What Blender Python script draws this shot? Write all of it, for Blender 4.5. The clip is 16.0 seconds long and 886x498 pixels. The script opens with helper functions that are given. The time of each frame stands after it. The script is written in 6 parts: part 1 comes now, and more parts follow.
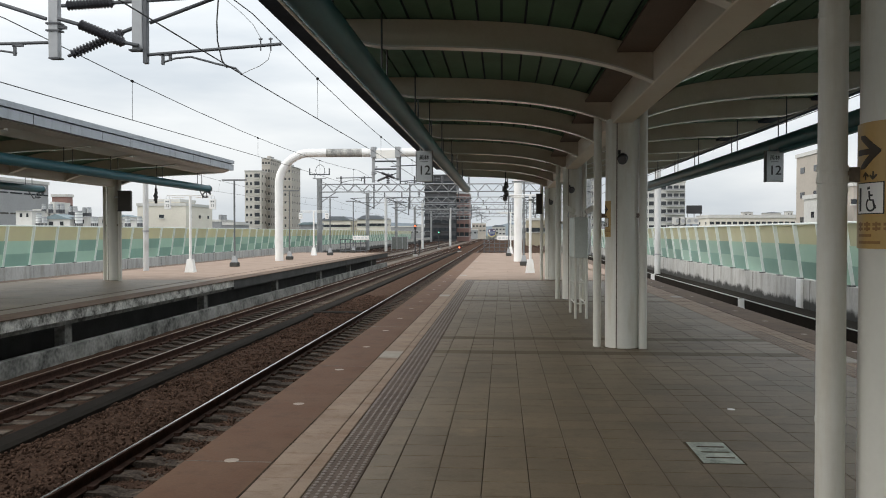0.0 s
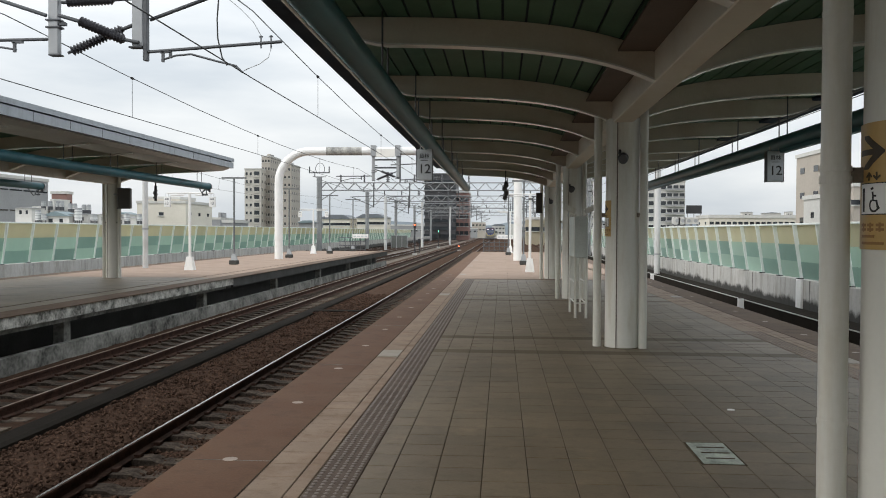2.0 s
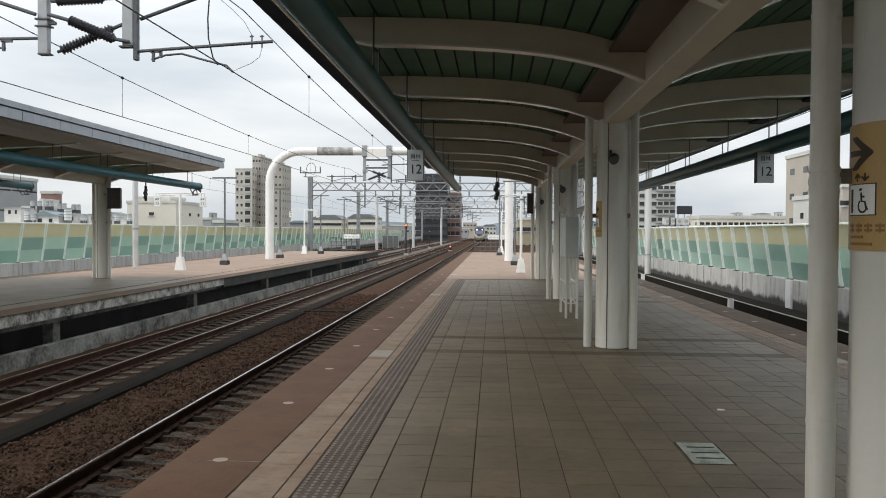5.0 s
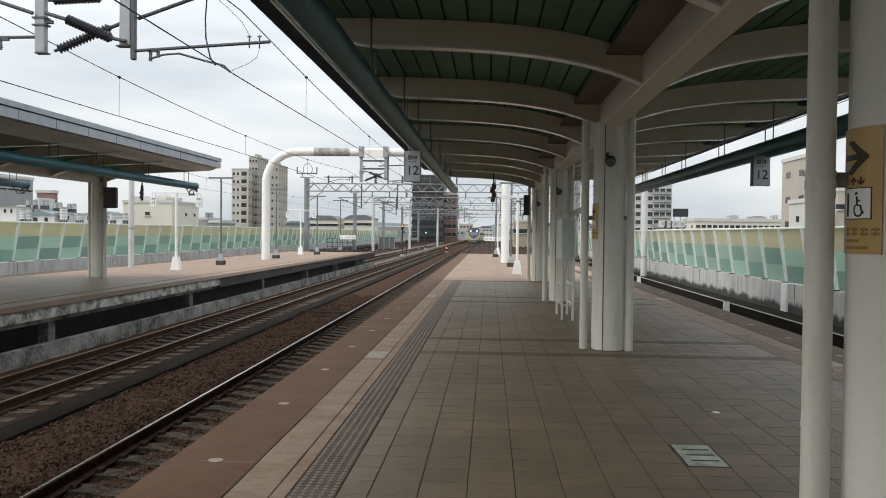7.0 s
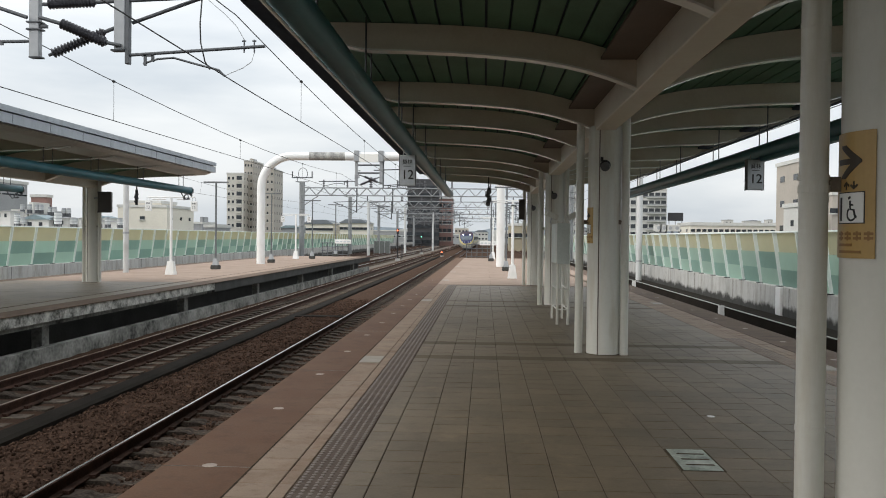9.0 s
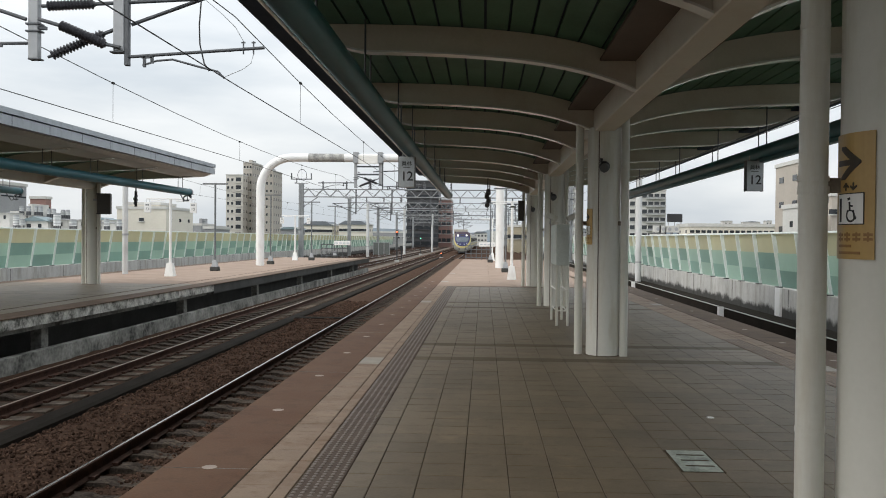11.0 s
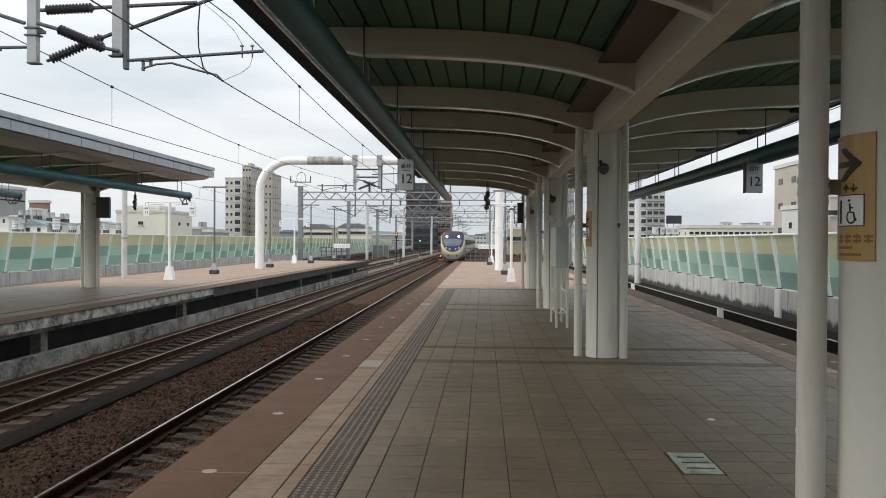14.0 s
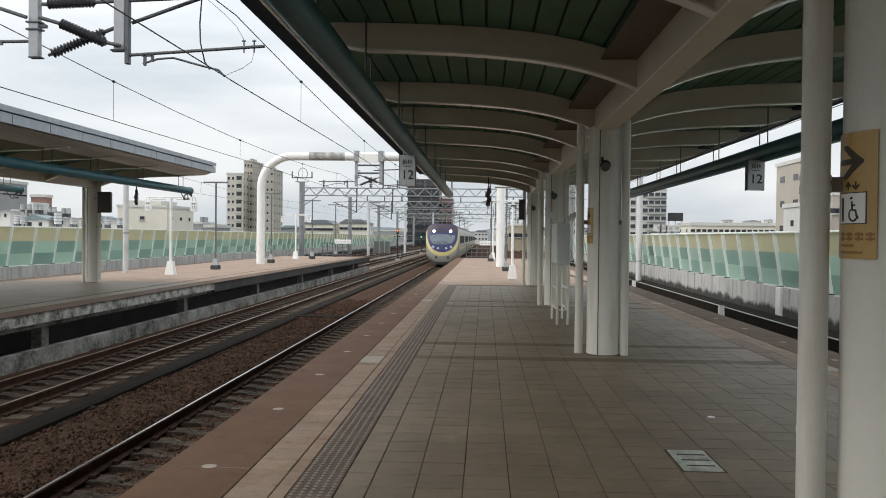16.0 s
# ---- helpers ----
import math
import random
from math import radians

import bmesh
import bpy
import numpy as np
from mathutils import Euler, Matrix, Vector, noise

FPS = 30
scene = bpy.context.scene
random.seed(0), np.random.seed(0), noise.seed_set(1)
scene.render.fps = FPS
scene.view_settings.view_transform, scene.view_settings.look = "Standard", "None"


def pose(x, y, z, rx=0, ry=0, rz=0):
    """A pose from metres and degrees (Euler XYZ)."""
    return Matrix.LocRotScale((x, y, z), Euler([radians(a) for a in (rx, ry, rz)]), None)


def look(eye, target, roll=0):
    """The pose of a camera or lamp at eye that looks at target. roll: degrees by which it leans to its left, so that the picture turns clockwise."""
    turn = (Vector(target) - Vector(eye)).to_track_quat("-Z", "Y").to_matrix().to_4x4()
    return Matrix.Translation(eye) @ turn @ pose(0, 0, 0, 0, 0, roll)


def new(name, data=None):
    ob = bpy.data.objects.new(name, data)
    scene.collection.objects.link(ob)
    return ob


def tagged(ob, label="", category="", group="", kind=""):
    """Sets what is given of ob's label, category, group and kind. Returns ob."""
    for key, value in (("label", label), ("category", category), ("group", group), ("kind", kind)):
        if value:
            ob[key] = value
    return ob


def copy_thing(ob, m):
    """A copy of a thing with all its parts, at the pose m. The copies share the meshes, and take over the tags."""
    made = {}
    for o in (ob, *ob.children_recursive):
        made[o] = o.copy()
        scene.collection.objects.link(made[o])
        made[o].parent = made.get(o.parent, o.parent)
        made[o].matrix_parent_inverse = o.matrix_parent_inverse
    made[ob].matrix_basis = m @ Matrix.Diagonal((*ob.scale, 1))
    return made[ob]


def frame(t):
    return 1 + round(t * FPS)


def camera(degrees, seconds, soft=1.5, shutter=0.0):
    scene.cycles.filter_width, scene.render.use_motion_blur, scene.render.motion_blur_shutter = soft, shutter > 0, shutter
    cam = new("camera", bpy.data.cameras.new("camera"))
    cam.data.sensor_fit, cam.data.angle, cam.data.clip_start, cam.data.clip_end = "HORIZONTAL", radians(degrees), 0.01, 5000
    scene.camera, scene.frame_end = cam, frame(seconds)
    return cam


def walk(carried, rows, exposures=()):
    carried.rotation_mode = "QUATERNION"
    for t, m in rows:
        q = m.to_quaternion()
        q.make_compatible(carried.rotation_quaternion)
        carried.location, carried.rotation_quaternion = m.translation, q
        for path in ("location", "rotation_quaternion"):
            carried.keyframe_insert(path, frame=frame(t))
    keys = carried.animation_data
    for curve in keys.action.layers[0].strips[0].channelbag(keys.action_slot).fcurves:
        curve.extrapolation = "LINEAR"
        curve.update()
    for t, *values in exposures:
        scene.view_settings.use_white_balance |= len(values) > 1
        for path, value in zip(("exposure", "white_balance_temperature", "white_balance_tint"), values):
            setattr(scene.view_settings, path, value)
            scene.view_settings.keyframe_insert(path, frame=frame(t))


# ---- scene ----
LENS = 55.5
cam = camera(LENS, 16.0, soft=1.0)
EYE = (0.0, 0.0, 1.6)
YAW, PITCH, ROLL = 4.03, -1.15, 0.0
TURNS = [
    (0.0, 0.007, 0.009, 0.012, -0.0012, -0.0049, -0.0010),
    (0.5, 0.136, -0.304, 0.072, 0.0003, 0.0012, 0.0002),
    (1.0, 0.232, -0.325, -0.095, -0.0020, 0.0018, -0.0014),
    (1.5, 0.094, -0.329, 0.125, -0.0071, 0.0100, -0.0022),
    (2.0, -0.024, -0.072, 0.264, -0.0055, 0.0151, -0.0004),
    (2.5, -0.116, -0.277, 0.264, -0.0061, 0.0044, -0.0005),
    (3.0, -0.341, -0.144, 0.218, -0.0008, 0.0050, 0.0007),
    (3.5, -0.108, -0.245, 0.183, -0.0034, 0.0059, -0.0004),
    (4.0, -0.489, -0.215, 0.276, -0.0043, 0.0141, 0.0002),
    (6.5, -0.714, 0.133, 0.372, -0.0031, 0.0116, -0.0005),
    (7.0, -0.878, 0.042, 0.622, -0.0070, 0.0094, 0.0001),
    (7.5, -0.753, -0.036, 0.354, -0.0063, 0.0144, -0.0003),
    (8.0, -1.035, 0.129, 0.248, -0.0026, 0.0135, 0.0017),
    (8.5, -0.987, 0.109, 0.304, -0.0009, 0.0168, 0.0020),
    (9.0, -1.189, 0.332, 0.576, -0.0014, 0.0125, 0.0015),
    (11.5, -1.285, 0.483, 0.457, -0.0036, 0.0119, 0.0024),
    (12.0, -1.421, 0.616, 0.312, 0.0007, 0.0128, 0.0055),
    (12.5, -1.537, 0.685, 0.182, 0.0048, 0.0037, 0.0046),
    (13.0, -1.667, 0.797, 0.389, 0.0056, 0.0065, 0.0041),
    (13.5, -1.478, 0.626, 0.425, -0.0024, 0.0096, 0.0034),
    (14.0, -1.278, 0.590, 0.313, -0.0053, 0.0179, 0.0046),
    (14.5, -1.049, 0.402, 0.576, -0.0038, 0.0252, 0.0016),
    (15.0, -1.063, 0.227, 0.725, -0.0037, 0.0238, 0.0029),
    (15.5, -0.768, 0.226, 0.634, -0.0031, 0.0227, 0.0023),
    (16.0, -1.195, 0.338, 0.576, -0.0024, 0.0254, 0.0035),
]
# seconds, turn left, tilt up, roll, and the small sway of the hand: right, ahead, up
BASE = pose(*EYE, 90 + PITCH, 0, YAW)
walk(cam, [(t, BASE @ pose(right, up, -ahead, 0, y, 0) @ pose(0, 0, 0, p) @ pose(0, 0, 0, 0, 0, ROLL + r)) for t, y, p, r, right, ahead, up in TURNS])

# ---- world and light ----
world = bpy.data.worlds.new("overcast_sky")
scene.world = world
world.use_nodes = True
wn, wl = world.node_tree.nodes, world.node_tree.links
wn.clear()
w_out = wn.new("ShaderNodeOutputWorld")
w_bg = wn.new("ShaderNodeBackground")
w_sky = wn.new("ShaderNodeTexSky")
w_sky.sky_type, w_sky.sun_disc = "NISHITA", False
w_sky.sun_elevation, w_sky.sun_rotation = radians(38), radians(-119)
w_sky.air_density, w_sky.dust_density = 1.0, 4.0
w_tc = wn.new("ShaderNodeTexCoord")
w_map = wn.new("ShaderNodeMapping")
w_map.inputs["Scale"].default_value = (1.2, 1.2, 5.0)
w_noise = wn.new("ShaderNodeTexNoise")
w_noise.inputs["Scale"].default_value, w_noise.inputs["Detail"].default_value, w_noise.inputs["Roughness"].default_value = 1.9, 6.0, 0.5
w_ramp = wn.new("ShaderNodeValToRGB")
w_ramp.color_ramp.elements[0].position, w_ramp.color_ramp.elements[0].color = 0.40, (6.0, 6.5, 6.95, 1)
w_ramp.color_ramp.elements[1].position, w_ramp.color_ramp.elements[1].color = 0.60, (8.25, 8.5, 8.6, 1)
w_mix = wn.new("ShaderNodeMixRGB")
w_mix.inputs[0].default_value = 0.9
wl.new(w_tc.outputs["Generated"], w_map.inputs["Vector"])
wl.new(w_map.outputs["Vector"], w_noise.inputs["Vector"])
wl.new(w_noise.outputs["Fac"], w_ramp.inputs["Fac"])
wl.new(w_sky.outputs["Color"], w_mix.inputs[1])
wl.new(w_ramp.outputs["Color"], w_mix.inputs[2])
# an overcast sky is three times as bright overhead as at the horizon
w_sep = wn.new("ShaderNodeSeparateXYZ")
w_up = wn.new("ShaderNodeMapRange")
w_up.inputs["From Min"].default_value, w_up.inputs["From Max"].default_value = 0.0, 1.0
w_up.inputs["To Min"].default_value, w_up.inputs["To Max"].default_value = 1.09, 2.2
w_mul = wn.new("ShaderNodeVectorMath")
w_mul.operation = "SCALE"
wl.new(w_tc.outputs["Generated"], w_sep.inputs[0])
wl.new(w_sep.outputs["Z"], w_up.inputs["Value"])
wl.new(w_mix.outputs["Color"], w_mul.inputs[0])
wl.new(w_up.outputs["Result"], w_mul.inputs["Scale"])
wl.new(w_mul.outputs["Vector"], w_bg.inputs["Color"])
w_bg.inputs["Strength"].default_value = 0.1
wl.new(w_bg.outputs["Background"], w_out.inputs["Surface"])
sun_data = bpy.data.lights.new("sun", "SUN")
sun_data.energy, sun_data.angle, sun_data.color = 1.6, radians(50), (1.0, 0.965, 0.91)
sun = new("sun", sun_data)
sun.matrix_world = look((-40, -22, 36), (0, 0, 0))
scene.view_settings.exposure = 0.0


# ---- materials ----
def material(name, base, second=None, rough=0.7, metal=0.0, scale=4.0, fine=40.0, bump=0.1, spread=0.5, vary=0.0, stretch=(1, 1, 1), island=0.0, spec=0.5, world=False):
    """Two scales of noise between a colour and a second one, with fine relief; vary: by object, island: by loose piece."""
    m = bpy.data.materials.new(name)
    m.use_nodes = True
    n, l = m.node_tree.nodes, m.node_tree.links
    b = n["Principled BSDF"]
    second = second or tuple(c * 0.75 for c in base)
    tc = n.new("ShaderNodeTexCoord")
    mp = n.new("ShaderNodeMapping")
    mp.inputs["Scale"].default_value = stretch
    if world:
        l.new(n.new("ShaderNodeNewGeometry").outputs["Position"], mp.inputs["Vector"])
    else:
        l.new(tc.outputs["Object"], mp.inputs["Vector"])
    big, small = n.new("ShaderNodeTexNoise"), n.new("ShaderNodeTexNoise")
    big.inputs["Scale"].default_value, big.inputs["Detail"].default_value = scale, 6.0
    small.inputs["Scale"].default_value, small.inputs["Detail"].default_value = fine, 3.0
    for q in (big, small):
        l.new(mp.outputs["Vector"], q.inputs["Vector"])
    ramp = n.new("ShaderNodeValToRGB")
    ramp.color_ramp.elements[0].position = 0.5 - 0.5 * spread * 0.6
    ramp.color_ramp.elements[1].position = 0.5 + 0.5 * spread * 0.6
    ramp.color_ramp.elements[0].color, ramp.color_ramp.elements[1].color = (*second, 1), (*base, 1)
    mixf = n.new("ShaderNodeMath")
    mixf.operation = "MULTIPLY_ADD"
    mixf.inputs[1].default_value = 0.35
    l.new(small.outputs["Fac"], mixf.inputs[0])
    sc = n.new("ShaderNodeMath")
    sc.operation = "MULTIPLY"
    sc.inputs[1].default_value = 0.65
    l.new(big.outputs["Fac"], sc.inputs[0])
    l.new(sc.outputs[0], mixf.inputs[2])
    l.new(mixf.outputs[0], ramp.inputs["Fac"])
    colour = ramp.outputs["Color"]
    if vary or island:
        src = n.new("ShaderNodeObjectInfo" if vary else "ShaderNodeNewGeometry")
        amount = vary or island
        rng = n.new("ShaderNodeMapRange")
        rng.inputs["To Min"].default_value, rng.inputs["To Max"].default_value = 1 - amount, 1 + amount
        l.new(src.outputs["Random" if vary else "Random Per Island"], rng.inputs["Value"])
        hsv = n.new("ShaderNodeHueSaturation")
        l.new(rng.outputs["Result"], hsv.inputs["Value"])
        l.new(colour, hsv.inputs["Color"])
        colour = hsv.outputs["Color"]
    l.new(colour, b.inputs["Base Color"])
    b.inputs["Roughness"].default_value, b.inputs["Metallic"].default_value = rough, metal
    b.inputs["Specular IOR Level"].default_value = spec
    if bump:
        bp = n.new("ShaderNodeBump")
        bp.inputs["Strength"].default_value, bp.inputs["Distance"].default_value = bump, 0.01
        l.new(small.outputs["Fac"], bp.inputs["Height"])
        l.new(bp.outputs["Normal"], b.inputs["Normal"])
    return m


def glowing(name, colour, strength):
    m = bpy.data.materials.new(name)
    m.use_nodes = True
    b = m.node_tree.nodes["Principled BSDF"]
    b.inputs["Base Color"].default_value = (*colour, 1)
    b.inputs["Emission Color"].default_value, b.inputs["Emission Strength"].default_value = (*colour, 1), strength
    return m


M = {
    "tile": material("grey_paving_tile", (0.197, 0.154, 0.102), (0.128, 0.099, 0.064), 0.5, 0, 0.55, 45, 0.12, 0.75, vary=0.10, spec=0.3, world=True),
    "tile_far": material("grey_paving_tiles_joined", (0.197, 0.154, 0.102), (0.128, 0.099, 0.064), 0.5, 0, 0.55, 45, 0.12, 0.75, island=0.10, spec=0.3, world=True),
    "tile_pale": material("pale_edge_tile", (0.312, 0.228, 0.163), (0.220, 0.160, 0.113), 0.6, 0, 3.0, 60, 0.12, 0.8, vary=0.06, spec=0.15, world=True),
    "tile_pale_far": material("pale_edge_tiles_joined", (0.312, 0.228, 0.163), (0.220, 0.160, 0.113), 0.6, 0, 3.0, 60, 0.12, 0.8, island=0.06, spec=0.15, world=True),
    "tile_pink": material("pinkish_open_paving", (0.365, 0.275, 0.217), (0.285, 0.214, 0.168), 0.75, 0, 1.5, 50, 0.1, 0.9, island=0.05, spec=0.1, world=True),
    "tactile": material("grey_tactile_tile", (0.140, 0.106, 0.083), (0.088, 0.066, 0.052), 0.7, 0, 5, 60, 0.1, 0.8, vary=0.05, spec=0.15),
    "white_tile": material("white_marker_tile", (0.33, 0.29, 0.235), None, 0.6, 0, 5, 60, 0.1),
    "joint": material("dirt_filled_joint_grout", (0.140, 0.112, 0.080), (0.026, 0.021, 0.017), 0.95, 0, 1.0, 9, 0.1, 0.42, spec=0, world=True, stretch=(2.2, 0.35, 1)),
    "brown": material("brown_rubber_edge_coating", (0.162, 0.086, 0.047), (0.086, 0.049, 0.030), 0.65, 0, 1.1, 50, 0.15, 1.0, spec=0.12, world=True),
    "dot": material("worn_white_paint", (0.42, 0.345, 0.285), None, 0.7, 0, 8, 70, 0.05),
    "concrete": material("weathered_concrete", (0.46, 0.45, 0.42), (0.27, 0.265, 0.25), 0.9, 0, 1.2, 30, 0.3, 1.0),
    "concrete_dark": material("dark_concrete", (0.10, 0.10, 0.095), (0.045, 0.045, 0.043), 0.95, 0, 1.5, 30, 0.3, 1.0, spec=0.05),
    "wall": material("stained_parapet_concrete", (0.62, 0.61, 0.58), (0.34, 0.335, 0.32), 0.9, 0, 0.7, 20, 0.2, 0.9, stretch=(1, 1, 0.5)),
    "ballast": material("brown_ballast", (0.098, 0.060, 0.042), (0.034, 0.021, 0.015), 0.95, 0, 9, 50, 1.0, 0.9, spec=0.02),
    "gravel": material("pale_grey_brown_gravel", (0.215, 0.185, 0.160), (0.10, 0.085, 0.072), 0.95, 0, 6, 40, 1.0, 0.9, spec=0.02),
    "stone": material("ballast_stone", (0.128, 0.078, 0.055), (0.031, 0.0185, 0.0135), 0.9, 0, 5, 30, 0.5, 0.9, island=0.6, spec=0.03),
    "sleeper": material("concrete_sleeper", (0.140, 0.112, 0.090), (0.026, 0.020, 0.016), 0.9, 0, 3.5, 30, 0.3, 0.5, vary=0.15, spec=0.05),
    "rail": material("rusty_rail_side", (0.085, 0.045, 0.032), (0.035, 0.020, 0.015), 0.8, 0.1, 5, 40, 0.3, spec=0.1),
    "railtop": material("polished_rail_head", (0.66, 0.64, 0.62), (0.5, 0.48, 0.46), 0.24, 1.0, 3, 40, 0.02, stretch=(1, 0.2, 1)),
    "railtop_dull": material("brownish_rail_head", (0.50, 0.42, 0.36), (0.34, 0.27, 0.22), 0.42, 0.7, 3, 40, 0.05, stretch=(1, 0.2, 1)),
    "trough": material("dark_trough_concrete", (0.030, 0.025, 0.020), (0.013, 0.011, 0.009), 0.9, 0, 1.5, 30, 0.3, 0.9, spec=0.05),
    "white": material("white_paint", (0.88, 0.88, 0.865), (0.81, 0.81, 0.795), 0.4, 0, 2, 30, 0.03, 0.8),
    "mast": material("pale_grey_spun_concrete", (0.66, 0.665, 0.66), (0.52, 0.525, 0.52), 0.7, 0, 1.5, 30, 0.1, 0.9),
    "beige": material("cream_painted_steel", (0.80, 0.74, 0.64), (0.70, 0.645, 0.555), 0.45, 0, 1.5, 30, 0.03, 0.9),
    "rib": material("grey_beige_painted_steel", (0.76, 0.69, 0.585), (0.62, 0.56, 0.475), 0.45, 0, 1.5, 30, 0.03, 0.9),
    "eave": material("pale_grey_soffit_paint", (0.70, 0.67, 0.62), (0.50, 0.475, 0.43), 0.4, 0, 0.9, 20, 0.03, 0.9),
    # paler than the ribs: the light that flanges catch from below is in the colour
    "flange": material("pale_lit_flange", (0.92, 0.90, 0.85), (0.84, 0.82, 0.77), 0.16, 0, 1.5, 30, 0.03, 0.9),
    "deck": material("dark_green_roof_deck", (0.118, 0.255, 0.165), (0.074, 0.168, 0.108), 0.5, 0, 1.5, 30, 0.05, 0.9, spec=0.25),
    "soffit": material("brown_soffit_panel", (0.15, 0.11, 0.09), None, 0.6, 0, 2, 30, 0.05),
    "teal": material("teal_painted_steel", (0.050, 0.185, 0.222), (0.028, 0.108, 0.132), 0.42, 0, 1.5, 30, 0.03, 0.9, spec=0.3),
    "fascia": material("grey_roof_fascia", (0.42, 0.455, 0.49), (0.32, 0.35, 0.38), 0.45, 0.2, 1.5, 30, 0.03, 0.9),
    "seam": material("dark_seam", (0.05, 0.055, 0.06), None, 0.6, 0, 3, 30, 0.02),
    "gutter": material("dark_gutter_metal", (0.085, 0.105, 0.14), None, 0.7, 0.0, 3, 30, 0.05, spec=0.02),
    "galv": material("galvanised_steel", (0.42, 0.43, 0.44), (0.32, 0.33, 0.34), 0.5, 0.4, 5, 50, 0.05, 0.9),
    "steelgrey": material("grey_painted_lattice_steel", (0.36, 0.37, 0.375), (0.24, 0.25, 0.255), 0.55, 0.0, 3, 30, 0.03, 0.9),
    "wire": material("oxidised_overhead_wire", (0.05, 0.05, 0.05), None, 0.6, 0.5, 5, 50, 0),
    "insul": material("dark_ribbed_porcelain", (0.060, 0.058, 0.066), None, 0.3, 0, 5, 50, 0),
    "black": material("black_plastic", (0.025, 0.025, 0.028), None, 0.5, 0, 5, 50, 0.05),
    "ink": material("dark_ink", (0.03, 0.032, 0.035), None, 0.6, 0, 5, 50, 0),
    "signgrey": material("grey_sign_sheet", (0.62, 0.66, 0.70), None, 0.4, 0, 3, 50, 0.01),
    "yellow": material("ochre_sign_sheet", (0.50, 0.33, 0.12), (0.45, 0.295, 0.105), 0.4, 0, 3, 50, 0.01),
    "signtext": material("brown_lettering", (0.30, 0.16, 0.05), None, 0.5, 0, 3, 50, 0),
    "paneyellow": material("yellow_tinted_acrylic", (0.70, 0.68, 0.51), (0.62, 0.60, 0.44), 0.25, 0, 1.5, 20, 0.01, 0.9, vary=0.06),
    "paneteal": material("pale_teal_acrylic", (0.56, 0.715, 0.625), (0.49, 0.64, 0.56), 0.25, 0, 1.5, 20, 0.01, 0.9, vary=0.06),
    "panedark": material("deep_teal_acrylic", (0.40, 0.56, 0.495), (0.335, 0.48, 0.42), 0.25, 0, 1.5, 20, 0.01, 0.9, vary=0.08),
    "postteal": material("pale_green_steel_post", (0.86, 0.92, 0.88), (0.78, 0.84, 0.80), 0.45, 0, 3, 30, 0.02),
    "ground": material("distant_town_ground", (0.14, 0.15, 0.12), (0.09, 0.10, 0.085), 0.95, 0, 0.02, 0.3, 0.05, spec=0.05),
    "b_tan": material("tan_tiled_facade", (0.42, 0.385, 0.34), (0.35, 0.32, 0.28), 0.8, 0, 0.1, 3, 0.05),
    "b_cream": material("cream_render_facade", (0.73, 0.69, 0.60), (0.63, 0.59, 0.51), 0.85, 0, 0.15, 3, 0.05),
    "b_buff": material("buff_render_facade", (0.47, 0.42, 0.365), (0.38, 0.34, 0.295), 0.85, 0, 0.15, 3, 0.05),
    "b_white": material("white_tiled_facade", (0.62, 0.61, 0.58), (0.50, 0.49, 0.465), 0.8, 0, 0.15, 3, 0.05),
    "b_grey": material("grey_facade", (0.33, 0.335, 0.34), (0.26, 0.265, 0.27), 0.8, 0, 0.15, 3, 0.05),
    "b_dark": material("dark_tower_facade", (0.060, 0.060, 0.064), (0.038, 0.038, 0.041), 0.6, 0, 0.15, 3, 0.05),
    "b_red": material("red_brown_facade", (0.30, 0.175, 0.15), (0.24, 0.14, 0.12), 0.8, 0, 0.15, 3, 0.05),
    "roofgrey": material("slate_roofing", (0.17, 0.19, 0.21), None, 0.7, 0, 0.3, 4, 0.1),
    "roofteal": material("blue_green_sheet_roof", (0.20, 0.265, 0.285), None, 0.5, 0, 0.3, 4, 0.1),
    "glass": material("dark_window_glass", (0.03, 0.035, 0.04), None, 0.12, 0, 0.5, 5, 0, vary=0.3),
    "hill": material("hazy_wooded_hill", (0.19, 0.225, 0.25), (0.15, 0.18, 0.20), 1.0, 0, 0.01, 0.05, 0.0),
}


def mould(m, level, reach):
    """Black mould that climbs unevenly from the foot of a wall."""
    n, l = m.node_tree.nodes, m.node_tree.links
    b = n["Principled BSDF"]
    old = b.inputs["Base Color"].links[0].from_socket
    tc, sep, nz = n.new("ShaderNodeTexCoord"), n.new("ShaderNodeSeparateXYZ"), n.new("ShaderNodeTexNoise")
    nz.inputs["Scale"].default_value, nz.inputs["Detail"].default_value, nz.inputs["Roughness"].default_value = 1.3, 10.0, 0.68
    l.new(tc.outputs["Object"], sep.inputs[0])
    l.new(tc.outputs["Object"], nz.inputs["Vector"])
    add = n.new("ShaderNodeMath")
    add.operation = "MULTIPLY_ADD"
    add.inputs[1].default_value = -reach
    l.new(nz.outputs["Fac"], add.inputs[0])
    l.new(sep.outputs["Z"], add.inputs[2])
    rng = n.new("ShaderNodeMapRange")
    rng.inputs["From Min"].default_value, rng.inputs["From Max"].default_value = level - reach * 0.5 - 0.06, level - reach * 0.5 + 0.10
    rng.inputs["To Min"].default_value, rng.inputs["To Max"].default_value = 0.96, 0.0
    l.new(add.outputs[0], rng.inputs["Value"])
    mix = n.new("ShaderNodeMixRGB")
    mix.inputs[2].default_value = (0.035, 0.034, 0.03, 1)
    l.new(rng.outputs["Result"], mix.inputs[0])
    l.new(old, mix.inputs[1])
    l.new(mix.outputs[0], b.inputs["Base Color"])


